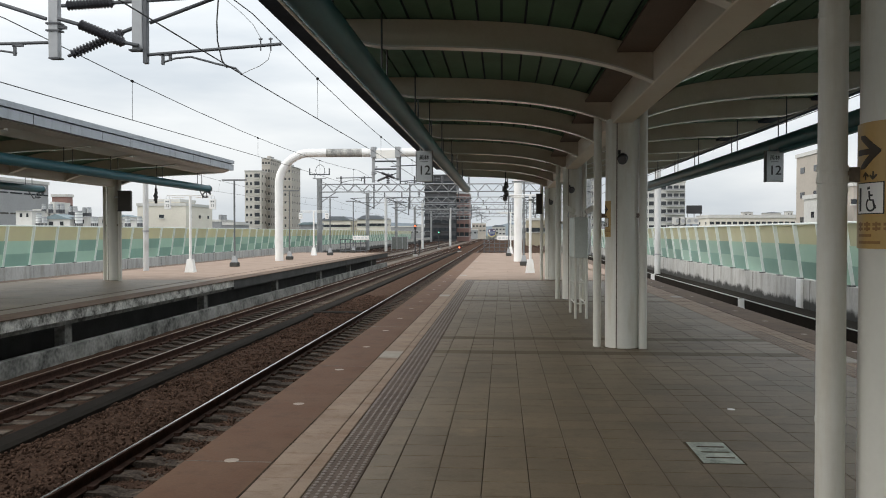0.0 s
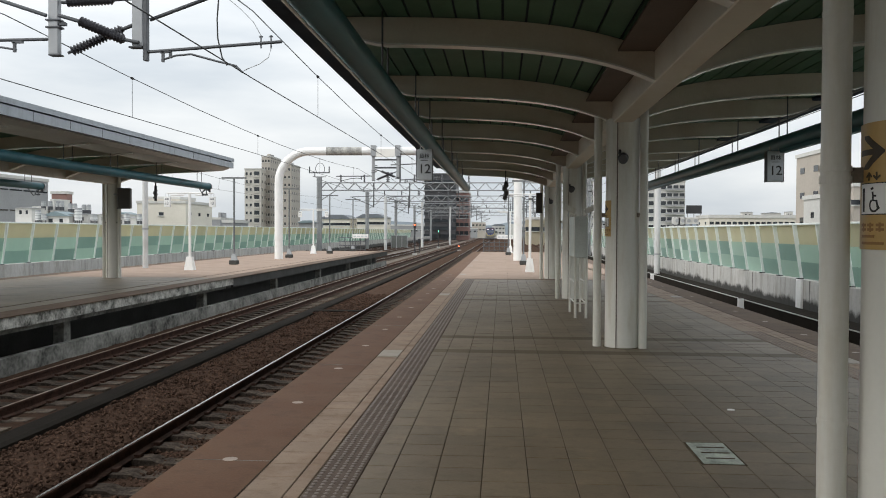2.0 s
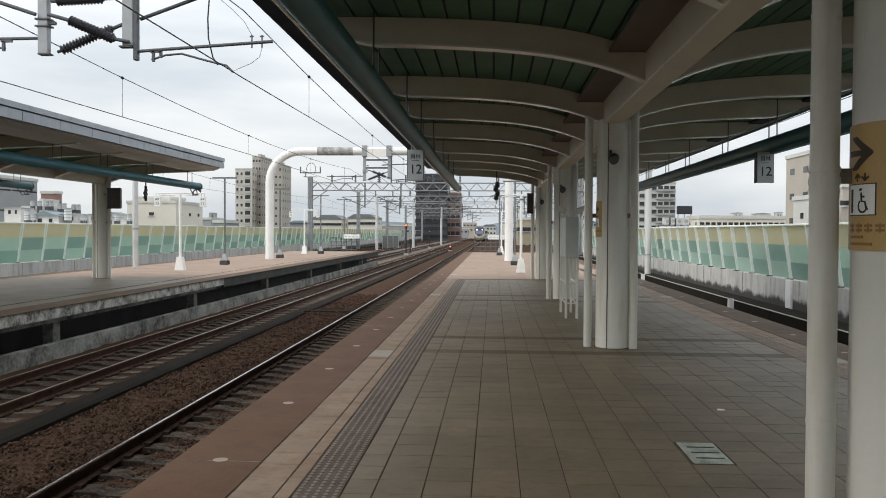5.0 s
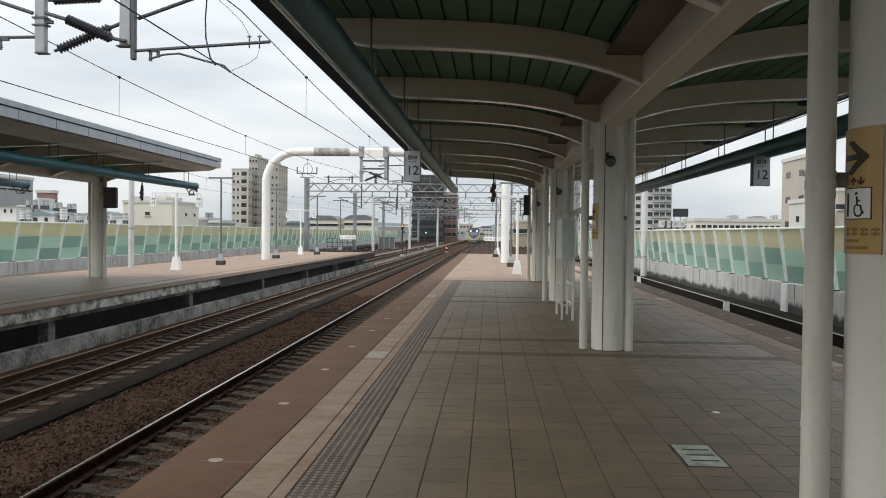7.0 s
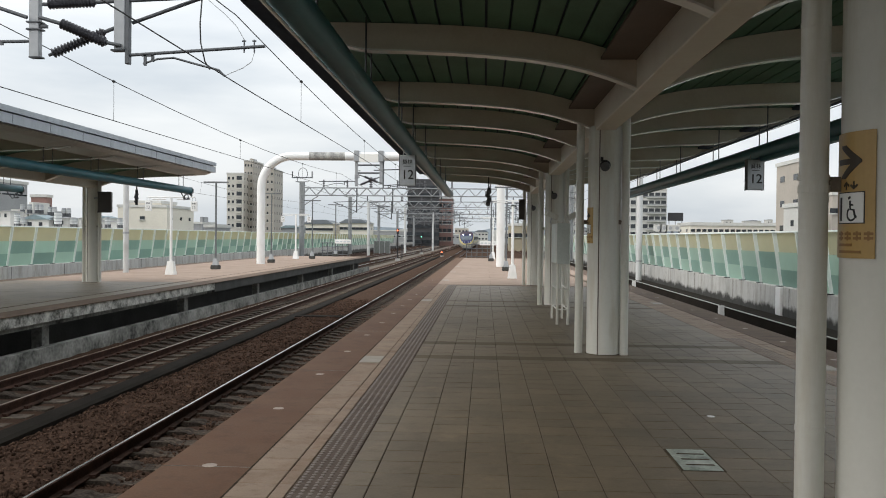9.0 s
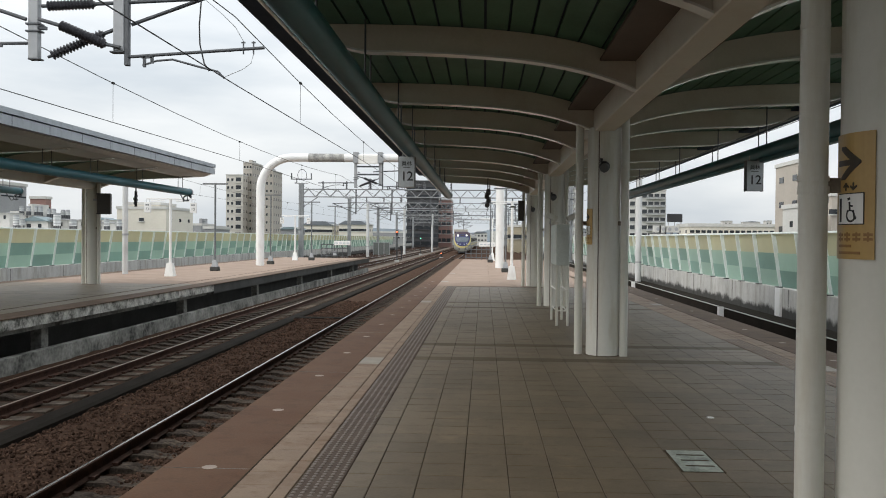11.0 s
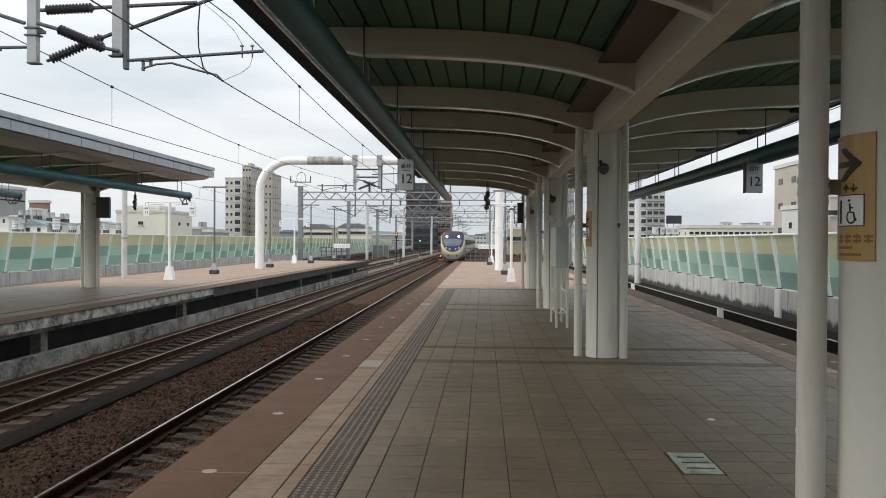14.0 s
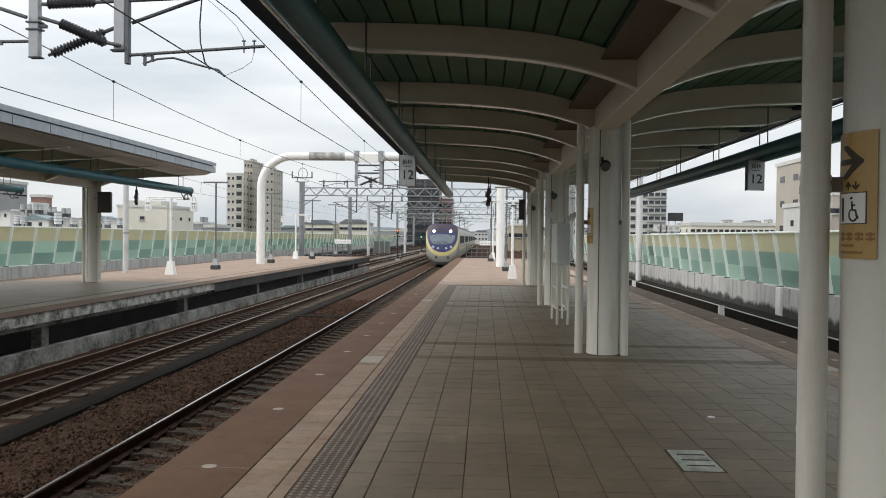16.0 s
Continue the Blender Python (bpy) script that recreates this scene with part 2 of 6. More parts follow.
def weathered(m, scale, level, amount, tint, stretch=(1, 1, 1)):
    """Irregular stains: where a rough noise lies under the level, the paint takes the tint."""
    n, l = m.node_tree.nodes, m.node_tree.links
    b = n["Principled BSDF"]
    old = b.inputs["Base Color"].links[0].from_socket
    geo, mp, nz = n.new("ShaderNodeNewGeometry"), n.new("ShaderNodeMapping"), n.new("ShaderNodeTexNoise")
    mp.inputs["Scale"].default_value = stretch
    nz.inputs["Scale"].default_value, nz.inputs["Detail"].default_value, nz.inputs["Roughness"].default_value = scale, 9.0, 0.66
    l.new(geo.outputs["Position"], mp.inputs["Vector"])
    l.new(mp.outputs["Vector"], nz.inputs["Vector"])
    rng = n.new("ShaderNodeMapRange")
    rng.inputs["From Min"].default_value, rng.inputs["From Max"].default_value = level - 0.07, level + 0.07
    rng.inputs["To Min"].default_value, rng.inputs["To Max"].default_value = amount, 0.0
    l.new(nz.outputs["Fac"], rng.inputs["Value"])
    mix = n.new("ShaderNodeMixRGB")
    mix.blend_type = "MULTIPLY"
    mix.inputs[2].default_value = (*tint, 1)
    l.new(rng.outputs["Result"], mix.inputs[0])
    l.new(old, mix.inputs[1])
    l.new(mix.outputs[0], b.inputs["Base Color"])


def translucent(m, share):
    """Lets daylight through a coloured sheet."""
    n, l = m.node_tree.nodes, m.node_tree.links
    b, out = n["Principled BSDF"], n["Material Output"]
    tr, mix = n.new("ShaderNodeBsdfTranslucent"), n.new("ShaderNodeMixShader")
    l.new(b.inputs["Base Color"].links[0].from_socket, tr.inputs["Color"])
    mix.inputs[0].default_value = share
    l.new(b.outputs[0], mix.inputs[1])
    l.new(tr.outputs[0], mix.inputs[2])
    l.new(mix.outputs[0], out.inputs["Surface"])


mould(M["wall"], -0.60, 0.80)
for key, share in (("paneyellow", 0.5), ("paneteal", 0.42), ("panedark", 0.42)):
    translucent(M[key], share)


# ---- mesh helpers ----
def mesh_of(bm, name, mat, smooth=False):
    me = bpy.data.meshes.new(name)
    bmesh.ops.recalc_face_normals(bm, faces=bm.faces)
    if smooth:
        # caps meet the round sides at a hard edge
        for f in bm.faces:
            if len(f.verts) > 4:
                for e in f.edges:
                    e.smooth = False
    bm.to_mesh(me)
    bm.free()
    me.materials.append(mat)
    if smooth:
        for p in me.polygons:
            p.use_smooth = len(p.vertices) < 5
    return me


def part(name, bm, mat, parent=None, label="", smooth=False, at=None):
    ob = new(name, bm if isinstance(bm, bpy.types.Mesh) else mesh_of(bm, name, mat, smooth))
    if parent is not None:
        ob.parent = parent
    if at is not None:
        ob.matrix_basis = at
    if label:
        ob["label"] = label
    return ob


def thing(name, label, category, at=None, group="", kind=""):
    ob = new(name)
    ob.empty_display_size = 0.2
    if at is not None:
        ob.matrix_basis = at
    return tagged(ob, label, category, group, kind)


def box(bm, x0, x1, y0, y1, z0, z1, bevel=0.0):
    v = [bm.verts.new(p) for p in ((x0, y0, z0), (x1, y0, z0), (x1, y1, z0), (x0, y1, z0), (x0, y0, z1), (x1, y0, z1), (x1, y1, z1), (x0, y1, z1))]
    fs = [bm.faces.new([v[i] for i in q]) for q in ((3, 2, 1, 0), (4, 5, 6, 7), (0, 1, 5, 4), (1, 2, 6, 5), (2, 3, 7, 6), (3, 0, 4, 7))]
    if bevel:
        es = list({e for f in fs for e in f.edges})
        bmesh.ops.bevel(bm, geom=es, offset=bevel, segments=1, affect="EDGES")
    return bm


def boxes(*rows, bevel=0.0):
    bm = bmesh.new()
    for r in rows:
        box(bm, *r, bevel=bevel)
    return bm


def rod(bm, a, b, r, r2=None, seg=10):
    """A capped round bar from a to b."""
    a, b = Vector(a), Vector(b)
    q = (b - a).to_track_quat("Z", "Y").to_matrix().to_4x4()
    m = Matrix.Translation((a + b) / 2) @ q
    bmesh.ops.create_cone(bm, cap_ends=True, segments=seg, radius1=r, radius2=r if r2 is None else r2, depth=(b - a).length, matrix=m)
    return bm


def rods(*rows, seg=10):
    bm = bmesh.new()
    for a, b, r in rows:
        rod(bm, a, b, r, seg=seg)
    return bm


def tube(points, r, seg=12, side=None):
    """A round tube along a row of points, capped."""
    bm = bmesh.new()
    pts = [Vector(p) for p in points]
    rings = []
    for i, p in enumerate(pts):
        d = (pts[min(i + 1, len(pts) - 1)] - pts[max(i - 1, 0)]).normalized()
        up = Vector(side) if side else Vector((0, 0, 1)) if abs(d.z) < 0.95 else Vector((0, 1, 0))
        s = d.cross(up).normalized()
        u = s.cross(d)
        rings.append([bm.verts.new(p + (s * math.cos(k * math.tau / seg) + u * math.sin(k * math.tau / seg)) * r) for k in range(seg)])
    for a, b in zip(rings, rings[1:]):
        for k in range(seg):
            bm.faces.new((a[k], a[(k + 1) % seg], b[(k + 1) % seg], b[k]))
    bm.faces.new(rings[0][::-1])
    bm.faces.new(rings[-1])
    return bm


def prism(profile, y0, y1):
    """A closed outline in x and z, drawn along y."""
    bm = bmesh.new()
    a = [bm.verts.new((x, y0, z)) for x, z in profile]
    b = [bm.verts.new((x, y1, z)) for x, z in profile]
    n = len(profile)
    for i in range(n):
        bm.faces.new((a[i], a[(i + 1) % n], b[(i + 1) % n], b[i]))
    bm.faces.new(a[::-1])
    bm.faces.new(b)
    return bm


def sweep(points, thick, y0, y1):
    """A bent strip: points along it in x and z, its thickness upwards, drawn along y."""
    return prism(list(points) + [(x, z + thick) for x, z in reversed(list(points))], y0, y1)

# ---- the plan, in metres ----
EDGE_W, EDGE_E = -2.22, 5.07          # the platform's two edges
RAIL_Z = -0.90                        # rail head
BED_Z = -1.12                         # ballast
TRACKS = (6.62, -3.75, -7.55, -17.9)  # centre lines
COLS = [3.45 + 8.4 * i for i in range(-2, 4)]
COLS_FAR = [1.9 + 8.4 * i for i in range(-1, 4)]
CX, HALF = 1.64, 3.78                 # the canopy's middle and half width
COL_X = 1.658                         # the row of columns
CANOPY_END = 29.2
LX = -12.86                           # the middle of the other platform's canopy
FENCE_E, FENCE_W = 9.7, -21.0
FAR, BACK = 330.0, -46.0              # how far the line runs, ahead and behind


# ---- ground, viaduct deck ----
def bed(x, y):
    """Height of the ballast, heaped against the outer end of the near track's sleepers."""
    heap = max(0.0, min(1.0, (x + 5.95) / 0.3)) * max(0.0, min(1.0, (-4.33 - x) / 0.25))
    beside = max(0.0, min(1.0, (x + 6.98) / 0.1)) * max(0.0, min(1.0, (-6.3 - x) / 0.2))
    return BED_Z + 0.17 * heap + 0.045 * beside + 0.035 * noise.noise(Vector((x * 2.2, y * 2.2, 0))) + 0.02 * noise.noise(Vector((x * 6, y * 6, 3)))


def build_ground():
    bm = boxes((-3000, 3000, -1500, 4500, -10.5, -9.0))
    tagged(part("ground", bm, M["ground"]), "flat hazy town ground below the viaduct", "ground", kind="structure")
    bm = boxes((FENCE_W - 0.4, FENCE_E + 0.4, BACK, FAR, -3.0, BED_Z - 0.14))
    tagged(part("viaduct_deck", bm, M["concrete_dark"]), "dark concrete viaduct deck under the tracks", "deck", kind="structure")
    for x0, x1 in ((EDGE_E + 0.35, FENCE_E - 0.15), (-9.35, EDGE_W - 0.45), (FENCE_W + 0.15, -16.65), (-16.6, -9.4), (EDGE_W - 0.40, EDGE_E + 0.30)):
        bm = bmesh.new()
        nx, ny = max(2, int((x1 - x0) / 0.22)), 330
        grid = []
        for j in range(ny + 1):
            f = j / ny
            y = (66.2 if x0 in (-16.6, EDGE_W - 0.40) else -12) + 132 * f ** 1.6 if f < 1 else FAR
            if j == 0 and y < 0:
                y = BACK
            row = []
            for i in range(nx + 1):
                x = x0 + (x1 - x0) * i / nx
                z = bed(x, y)
                row.append(bm.verts.new((x, y, z)))
            grid.append(row)
        for a, b in zip(grid, grid[1:]):
            for i in range(nx):
                bm.faces.new((a[i], a[i + 1], b[i + 1], b[i]))
        tagged(part("ballast_bed", bm, M["gravel"] if x0 == -16.6 else M["ballast"], smooth=True), "brown crushed stone ballast between the rails", "ballast", kind="stuff")


def build_stones():
    """Loose stones on the ballast that lies open beside the near rail."""
    rnd = random.Random(4)
    base = bmesh.new()
    bmesh.ops.create_icosphere(base, subdivisions=1, radius=1.0)
    bv = [v.co.copy() for v in base.verts]
    bf = [[v.index for v in f.verts] for f in base.faces]
    base.free()
    verts, faces = [], []
    for _ in range(38000):
        y = 3.5 + 30 * rnd.random() ** 1.7
        x = rnd.uniform(-6.15, -2.75)
        s = rnd.uniform(0.011, 0.027)
        sx, sy, sz = s * rnd.uniform(0.7, 1.3), s * rnd.uniform(0.7, 1.3), s * rnd.uniform(0.5, 0.9)
        z = bed(x, y) + sz * 0.4
        m = Euler((rnd.uniform(0, 3), rnd.uniform(0, 3), rnd.uniform(0, 6))).to_matrix()
        k = len(verts)
        for v in bv:
            w = m @ Vector((v.x * rnd.uniform(0.75, 1.15) * sx, v.y * rnd.uniform(0.75, 1.15) * sy, v.z * sz))
            verts.append((x + w.x, y + w.y, z + w.z))
        faces += [[k + i for i in f] for f in bf]
    me = bpy.data.meshes.new("ballast_stones")
    me.from_pydata(verts, [], faces)
    me.materials.append(M["stone"])
    tagged(new("ballast_stones", me), "loose reddish-brown ballast stones beside the rail", "stones", kind="stuff")


# ---- tracks ----
RAIL_OUT = [(-0.065, -0.16), (0.065, -0.16), (0.065, -0.148), (0.012, -0.125), (0.009, -0.045), (0.033, -0.035), (0.033, -0.006), (0.027, 0.0), (-0.027, 0.0), (-0.033, -0.006), (-0.033, -0.035), (-0.009, -0.045), (-0.012, -0.125), (-0.065, -0.148)]


def build_tracks():
    rail_me = mesh_of(prism(RAIL_OUT, BACK, FAR), "rail", M["rail"])
    top_me = mesh_of(boxes((-0.014, 0.017, BACK, FAR, -0.004, 0.0025)), "rail_head", M["railtop"])
    dull_me = mesh_of(boxes((-0.016, 0.018, BACK, FAR, -0.004, 0.0025)), "rail_head", M["railtop_dull"])
    bm = bmesh.new()
    # a sleeper with lower middle and raised rail seats
    prof = [(-1.0, 0), (1.0, 0), (1.0, 0.15), (0.28, 0.14), (0.2, 0.11), (-0.2, 0.11), (-0.28, 0.14), (-1.0, 0.15)]
    a = [bm.verts.new((x, -0.13, z)) for x, z in prof]
    b = [bm.verts.new((x, 0.13, z)) for x, z in prof]
    for i in range(8):
        bm.faces.new((a[i], a[(i + 1) % 8], b[(i + 1) % 8], b[i]))
    bm.faces.new(a[::-1])
    bm.faces.new(b)
    sl_me = mesh_of(bm, "sleeper", M["sleeper"])
    clip_me = mesh_of(boxes((-0.12, -0.05, -0.06, 0.06, 0, 0.04), (0.05, 0.12, -0.06, 0.06, 0, 0.04)), "rail_fastening", M["rail"])
    for n, cx in enumerate(TRACKS):
        tr = thing("track", "ballasted narrow-gauge railway track with polished rails on concrete sleepers", "railway track", pose(cx, 0, RAIL_Z), "tracks of the station", "structure")
        for s in (-0.567, 0.567):
            r = part("rail", rail_me, None, tr, at=pose(s, 0, 0))
            part("rail_head", top_me if n == 1 else dull_me, None, r, "polished steel running surface")
        count = 215 if n in (1, 2) else 130
        for i in range(-58, count):
            y = -12.3 + 0.575 * i
            s = part("sleeper", sl_me, None, tr, at=pose(0, y, -0.305))
            if 20 < i < 66 and n in (1, 2):
                part("rail_fastening", clip_me, None, s, at=pose(-0.567, 0, 0.145))
                part("rail_fastening", clip_me, None, s, at=pose(0.567, 0, 0.145))
    # two sidings past the end of the far platform
    short_me = mesh_of(prism(RAIL_OUT, 67, FAR), "rail", M["rail"])
    short_top = mesh_of(boxes((-0.026, 0.026, 67, FAR, -0.004, 0.0035)), "rail_head", M["railtop"])
    for cx in (-11.2, -14.6):
        tr = thing("siding", "rusty siding track on concrete sleepers past the platform", "railway track", pose(cx, 0, RAIL_Z), "tracks of the station", "structure")
        for s in (-0.567, 0.567):
            r = part("rail", short_me, None, tr, at=pose(s, 0, 0))
            part("rail_head", short_top, None, r, "polished steel running surface")
        for i in range(60):
            part("sleeper", sl_me, None, tr, at=pose(0, 67.5 + 0.6 * i, -0.305))
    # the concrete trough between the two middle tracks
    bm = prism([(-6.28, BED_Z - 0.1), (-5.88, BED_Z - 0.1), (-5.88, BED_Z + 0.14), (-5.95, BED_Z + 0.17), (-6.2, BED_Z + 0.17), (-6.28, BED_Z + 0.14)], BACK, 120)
    tagged(part("cable_trough", bm, M["trough"]), "dark concrete cable trough between two tracks", "cable trough", kind="structure")
    tr = thing("cross_duct", "dark cable duct crossing the ballast between the tracks", "duct", pose(-4.9, 26.2, BED_Z + 0.09))
    part("cover", boxes((-1.0, 0.55, -0.2, 0.2, -0.02, 0.12), bevel=0.02), M["trough"], tr)
    part("pipe", rods(((-1.0, -0.28, 0.06), (0.5, -0.28, 0.06), 0.03)), M["rail"], tr)


# ---- platforms ----
# paler brown; on the east edge its colour carries the light from outside
M["brown_pale"] = material("paler_brown_edge_coating", (0.172, 0.120, 0.086), (0.088, 0.060, 0.043), 0.7, 0, 0.8, 40, 0.15, 0.9, spec=0.1, world=True)
M["kerb"] = material("grey_stained_concrete", (0.33, 0.325, 0.295), (0.035, 0.035, 0.030), 0.9, 0, 1.6, 12, 0.5, 0.5)
M["mossy"] = material("mossy_flaked_concrete", (0.60, 0.58, 0.53), (0.07, 0.07, 0.058), 0.9, 0, 3.2, 20, 0.6, 0.42)


def build_platform(west, east, y1, name):
    """The slab with coping, its legs and the shaded void beneath the overhang."""
    p = thing(name, "raised concrete station platform with brown coated edges", "platform", kind="structure")
    part("slab", boxes((west + 0.03, east - 0.03, BACK, 27.8, -0.24, -0.022)), M["mossy"], p, "mossy weathered concrete slab edge")
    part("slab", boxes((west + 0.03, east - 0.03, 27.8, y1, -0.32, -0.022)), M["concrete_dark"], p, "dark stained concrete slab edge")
    part("corbel", boxes((west + 0.12, east - 0.12, BACK, 27.8, -0.34, -0.22)), M["kerb"], p, "grey concrete beam under the slab")
    for x, s in ((west, 1), (east, -1)):
        a, b = sorted((x, x + 0.63 * s))
        part("edge_strip", boxes((a, b, BACK, y1, -0.021, 0.0), bevel=0.004), M["brown"] if west > -5 and s > 0 else M["brown_pale"], p, "brown coated edge strip")
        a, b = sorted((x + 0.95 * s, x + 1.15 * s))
        # the wall's dark base colour deepens the shade of the void
        part("back_wall", boxes((a, b, BACK, y1, -1.3, -0.30)), M["concrete_dark"], p, "dark-coloured wall in the shaded void under the overhang")
        a, b = sorted((x + 0.15 * s, x + 0.22 * s))
        part("kerb", boxes((a - 0.05, b + 0.05, BACK, y1, -1.3, RAIL_Z + 0.12), bevel=0.01), M["kerb"], p, "grey concrete kerb at the foot")
        leg_me = mesh_of(boxes((-0.12, 0.12, -0.14, 0.14, -1.0, 0.0), bevel=0.01), "leg", M["kerb"])
        for i in range(-5, 10):
            y = 0.6 + 8.4 * i
            if y < y1:
                part("leg", leg_me, None, p, at=pose(x + 0.40 * s, y, -0.30))
    return p


def build_paving():
    """Square tiles with sunk joints: the near ones singly, the rest joined."""
    p = build_platform(EDGE_W, EDGE_E, 66, "platform_middle")
    q = build_platform(-16.3, -9.0, 66, "platform_far")
    part("bedding", boxes((EDGE_W + 0.63, EDGE_E - 0.63, BACK, 66, -0.022, -0.006)), M["joint"], p, "dark joint bedding")
    part("bedding", boxes((-16.3 + 0.63, -9.63, BACK, 66, -0.022, -0.008)), M["joint"], q, "dark joint bedding")
    g = 0.003
    T = 0.30

    def tile_mesh(w, d, mat, name):
        bm = bmesh.new()
        x, y, c = w / 2 - g * 1.1, d / 2 - g * 0.9, 0.002
        lo = [bm.verts.new(v) for v in ((-x, -y, -0.012), (x, -y, -0.012), (x, y, -0.012), (-x, y, -0.012))]
        mid = [bm.verts.new(v) for v in ((-x, -y, -0.003), (x, -y, -0.003), (x, y, -0.003), (-x, y, -0.003))]
        hi = [bm.verts.new(v) for v in ((-x + c, -y + c, 0), (x - c, -y + c, 0), (x - c, y - c, 0), (-x + c, y - c, 0))]
        for a, b in ((lo, mid), (mid, hi)):
            for i in range(4):
                bm.faces.new((a[i], a[(i + 1) % 4], b[(i + 1) % 4], b[i]))
        bm.faces.new(hi)
        return mesh_of(bm, name, mat)

    # columns of paving: x centre, width, kind
    cols = [(-1.452, 0.275, "tile_pale"), (-1.262, 0.10, "tile_pale"), (-1.065, 0.29, "tactile"), (-0.823, 0.19, "tile")]
    x = -0.727
    while x + T < 3.75:
        cols.append((x + T / 2, T, "tile"))
        x += T
    cols.append(((x + 3.87) / 2, 3.87 - x, "tile"))
    # the east tactile strip gets the pale tile colour as painted sheen
    cols += [(4.02, 0.29, "tile_pale"), (4.215, 0.10, "tile_pale"), (4.35, 0.17, "tile_pale")]
    meshes = {}
    dark_rows = [round((c + d - 3.72) / T) for c in COLS for d in (-0.6, 0.9)]
    far = {}
    for cx, w, kind in cols:
        own = kind
        for j in range(-165, 95):
            kind = "tile_dark" if own == "tile" and j in dark_rows else own
            me = meshes.get((round(w, 3), kind)) or meshes.setdefault((round(w, 3), kind), tile_mesh(w, T, M[kind], "tile" if kind != "tactile" else "tactile_tile"))
            y = 3.72 + T * j
            # rows of single tiles near the eye, on the stretch beside the track
            if 0 <= j < 22 and cx < 2.2:
                dz = 0.0012 * math.sin(j * 7.3 + cx * 91)
                part("tactile_tile" if kind == "tactile" else "tile", me, None, p, at=pose(cx, y, dz, 0.10 * math.sin(j * 3.1 + cx * 57), 0.10 * math.cos(j * 5.7 + cx * 33)))
            elif y < 28.3:
                far.setdefault(kind, []).append((cx, y, w, T))
    for kind, rows in far.items():
        joined(rows, p, M[kind + "_far"] if kind in ("tile", "tile_pale") else M[kind], g)
    # open end of the platform, past the roof
    rows = [(-1.59 + 0.45 + 0.9 * i * 1.0, 28.8 + 0.9 * j, 0.9, 0.9) for i in range(6) for j in range(41)]
    joined(rows + [(4.05, 28.8 + 0.9 * j, 0.72, 0.9) for j in range(41)], p, M["tile_pink"], 0.0004, 0.0)
    rows = [(-15.2 + 0.9 * i, -8 + 0.9 * j, 0.9, 0.9) for i in range(6) for j in range(-42, 40)]
    rows += [(-9.9, -8 + 0.9 * j, 0.52, 0.9) for j in range(-42, 40)]
    joined(rows, q, M["tile_far"], 0.003)
    rows = [(-15.2 + 0.9 * i, 28.0 + 0.9 * j, 0.9, 0.9) for i in range(6) for j in range(42)]
    rows += [(-9.9, 28.0 + 0.9 * j, 0.52, 0.9) for j in range(42)]
    joined(rows, q, M["tile_pink"], 0.0004, 0.0)
    # raised domes of the tactile strip
    verts, faces = [], []
    for cx, ymax in ((-1.065, 28.2), (4.02, 14.0)):
        for i in range(5):
            for k in range(int((ymax - 3.0) / 0.06)):
                x, y, r = cx - 0.116 + 0.058 * i, 3.0 + 0.06 * k, 0.017
                n0 = len(verts)
                for rr, z in ((r, 0.001), (r * 0.6, 0.0055)):
                    verts += [(x + rr * math.cos(a * math.tau / 8), y + rr * math.sin(a * math.tau / 8), z) for a in range(8)]
                for a in range(8):
                    faces.append((n0 + a, n0 + (a + 1) % 8, n0 + 8 + (a + 1) % 8, n0 + 8 + a))
                faces.append(tuple(n0 + 8 + a for a in range(8)))
    me = bpy.data.meshes.new("tactile_domes")
    me.from_pydata(verts, [], faces)
    me.materials.append(M["dome"])
    tagged(part("tactile_domes", me, None, p), "worn pale domes of the tactile strip", kind="stuff")
    # white marker tiles set in the pale strip, painted discs on the brown edge
    wt = mesh_of(boxes((-0.13, 0.13, -0.29, 0.29, -0.008, 0.0035)), "marker_tile", M["white_tile"])
    for y in (10.9, 21.2, 31.2, 38.6, 45.5):
        part("marker_tile", wt, None, p, "white marker tile", at=pose(-1.452, y, 0))
        part("marker_tile", wt, None, p, "white marker tile", at=pose(4.30, y, 0))
    for x in (-1.59, 4.44):
        part("joint", boxes((x - 0.007, x + 0.007, BACK, 28.3, -0.01, 0.0015)), M["joint"], p, "dark joint along the edge strip")
    for k in range(12):
        part("joint", boxes((EDGE_W + 0.01, EDGE_W + 0.62, 5.72 + 4.2 * k - 0.004, 5.72 + 4.2 * k + 0.004, -0.01, 0.0012)), M["kerb"], p, "pale joint across the edge strip")
    bm = bmesh.new()
    bmesh.ops.create_circle(bm, cap_ends=True, segments=20, radius=0.052)
    disc = mesh_of(bm, "painted_disc", M["dot"])
    for i in range(14):
        for x in (-1.89, 4.72):
            part("painted_disc", disc, None, p, "worn pale painted disc", at=pose(x, 5.74 + 1.95 * i, 0.003))
    return p, q


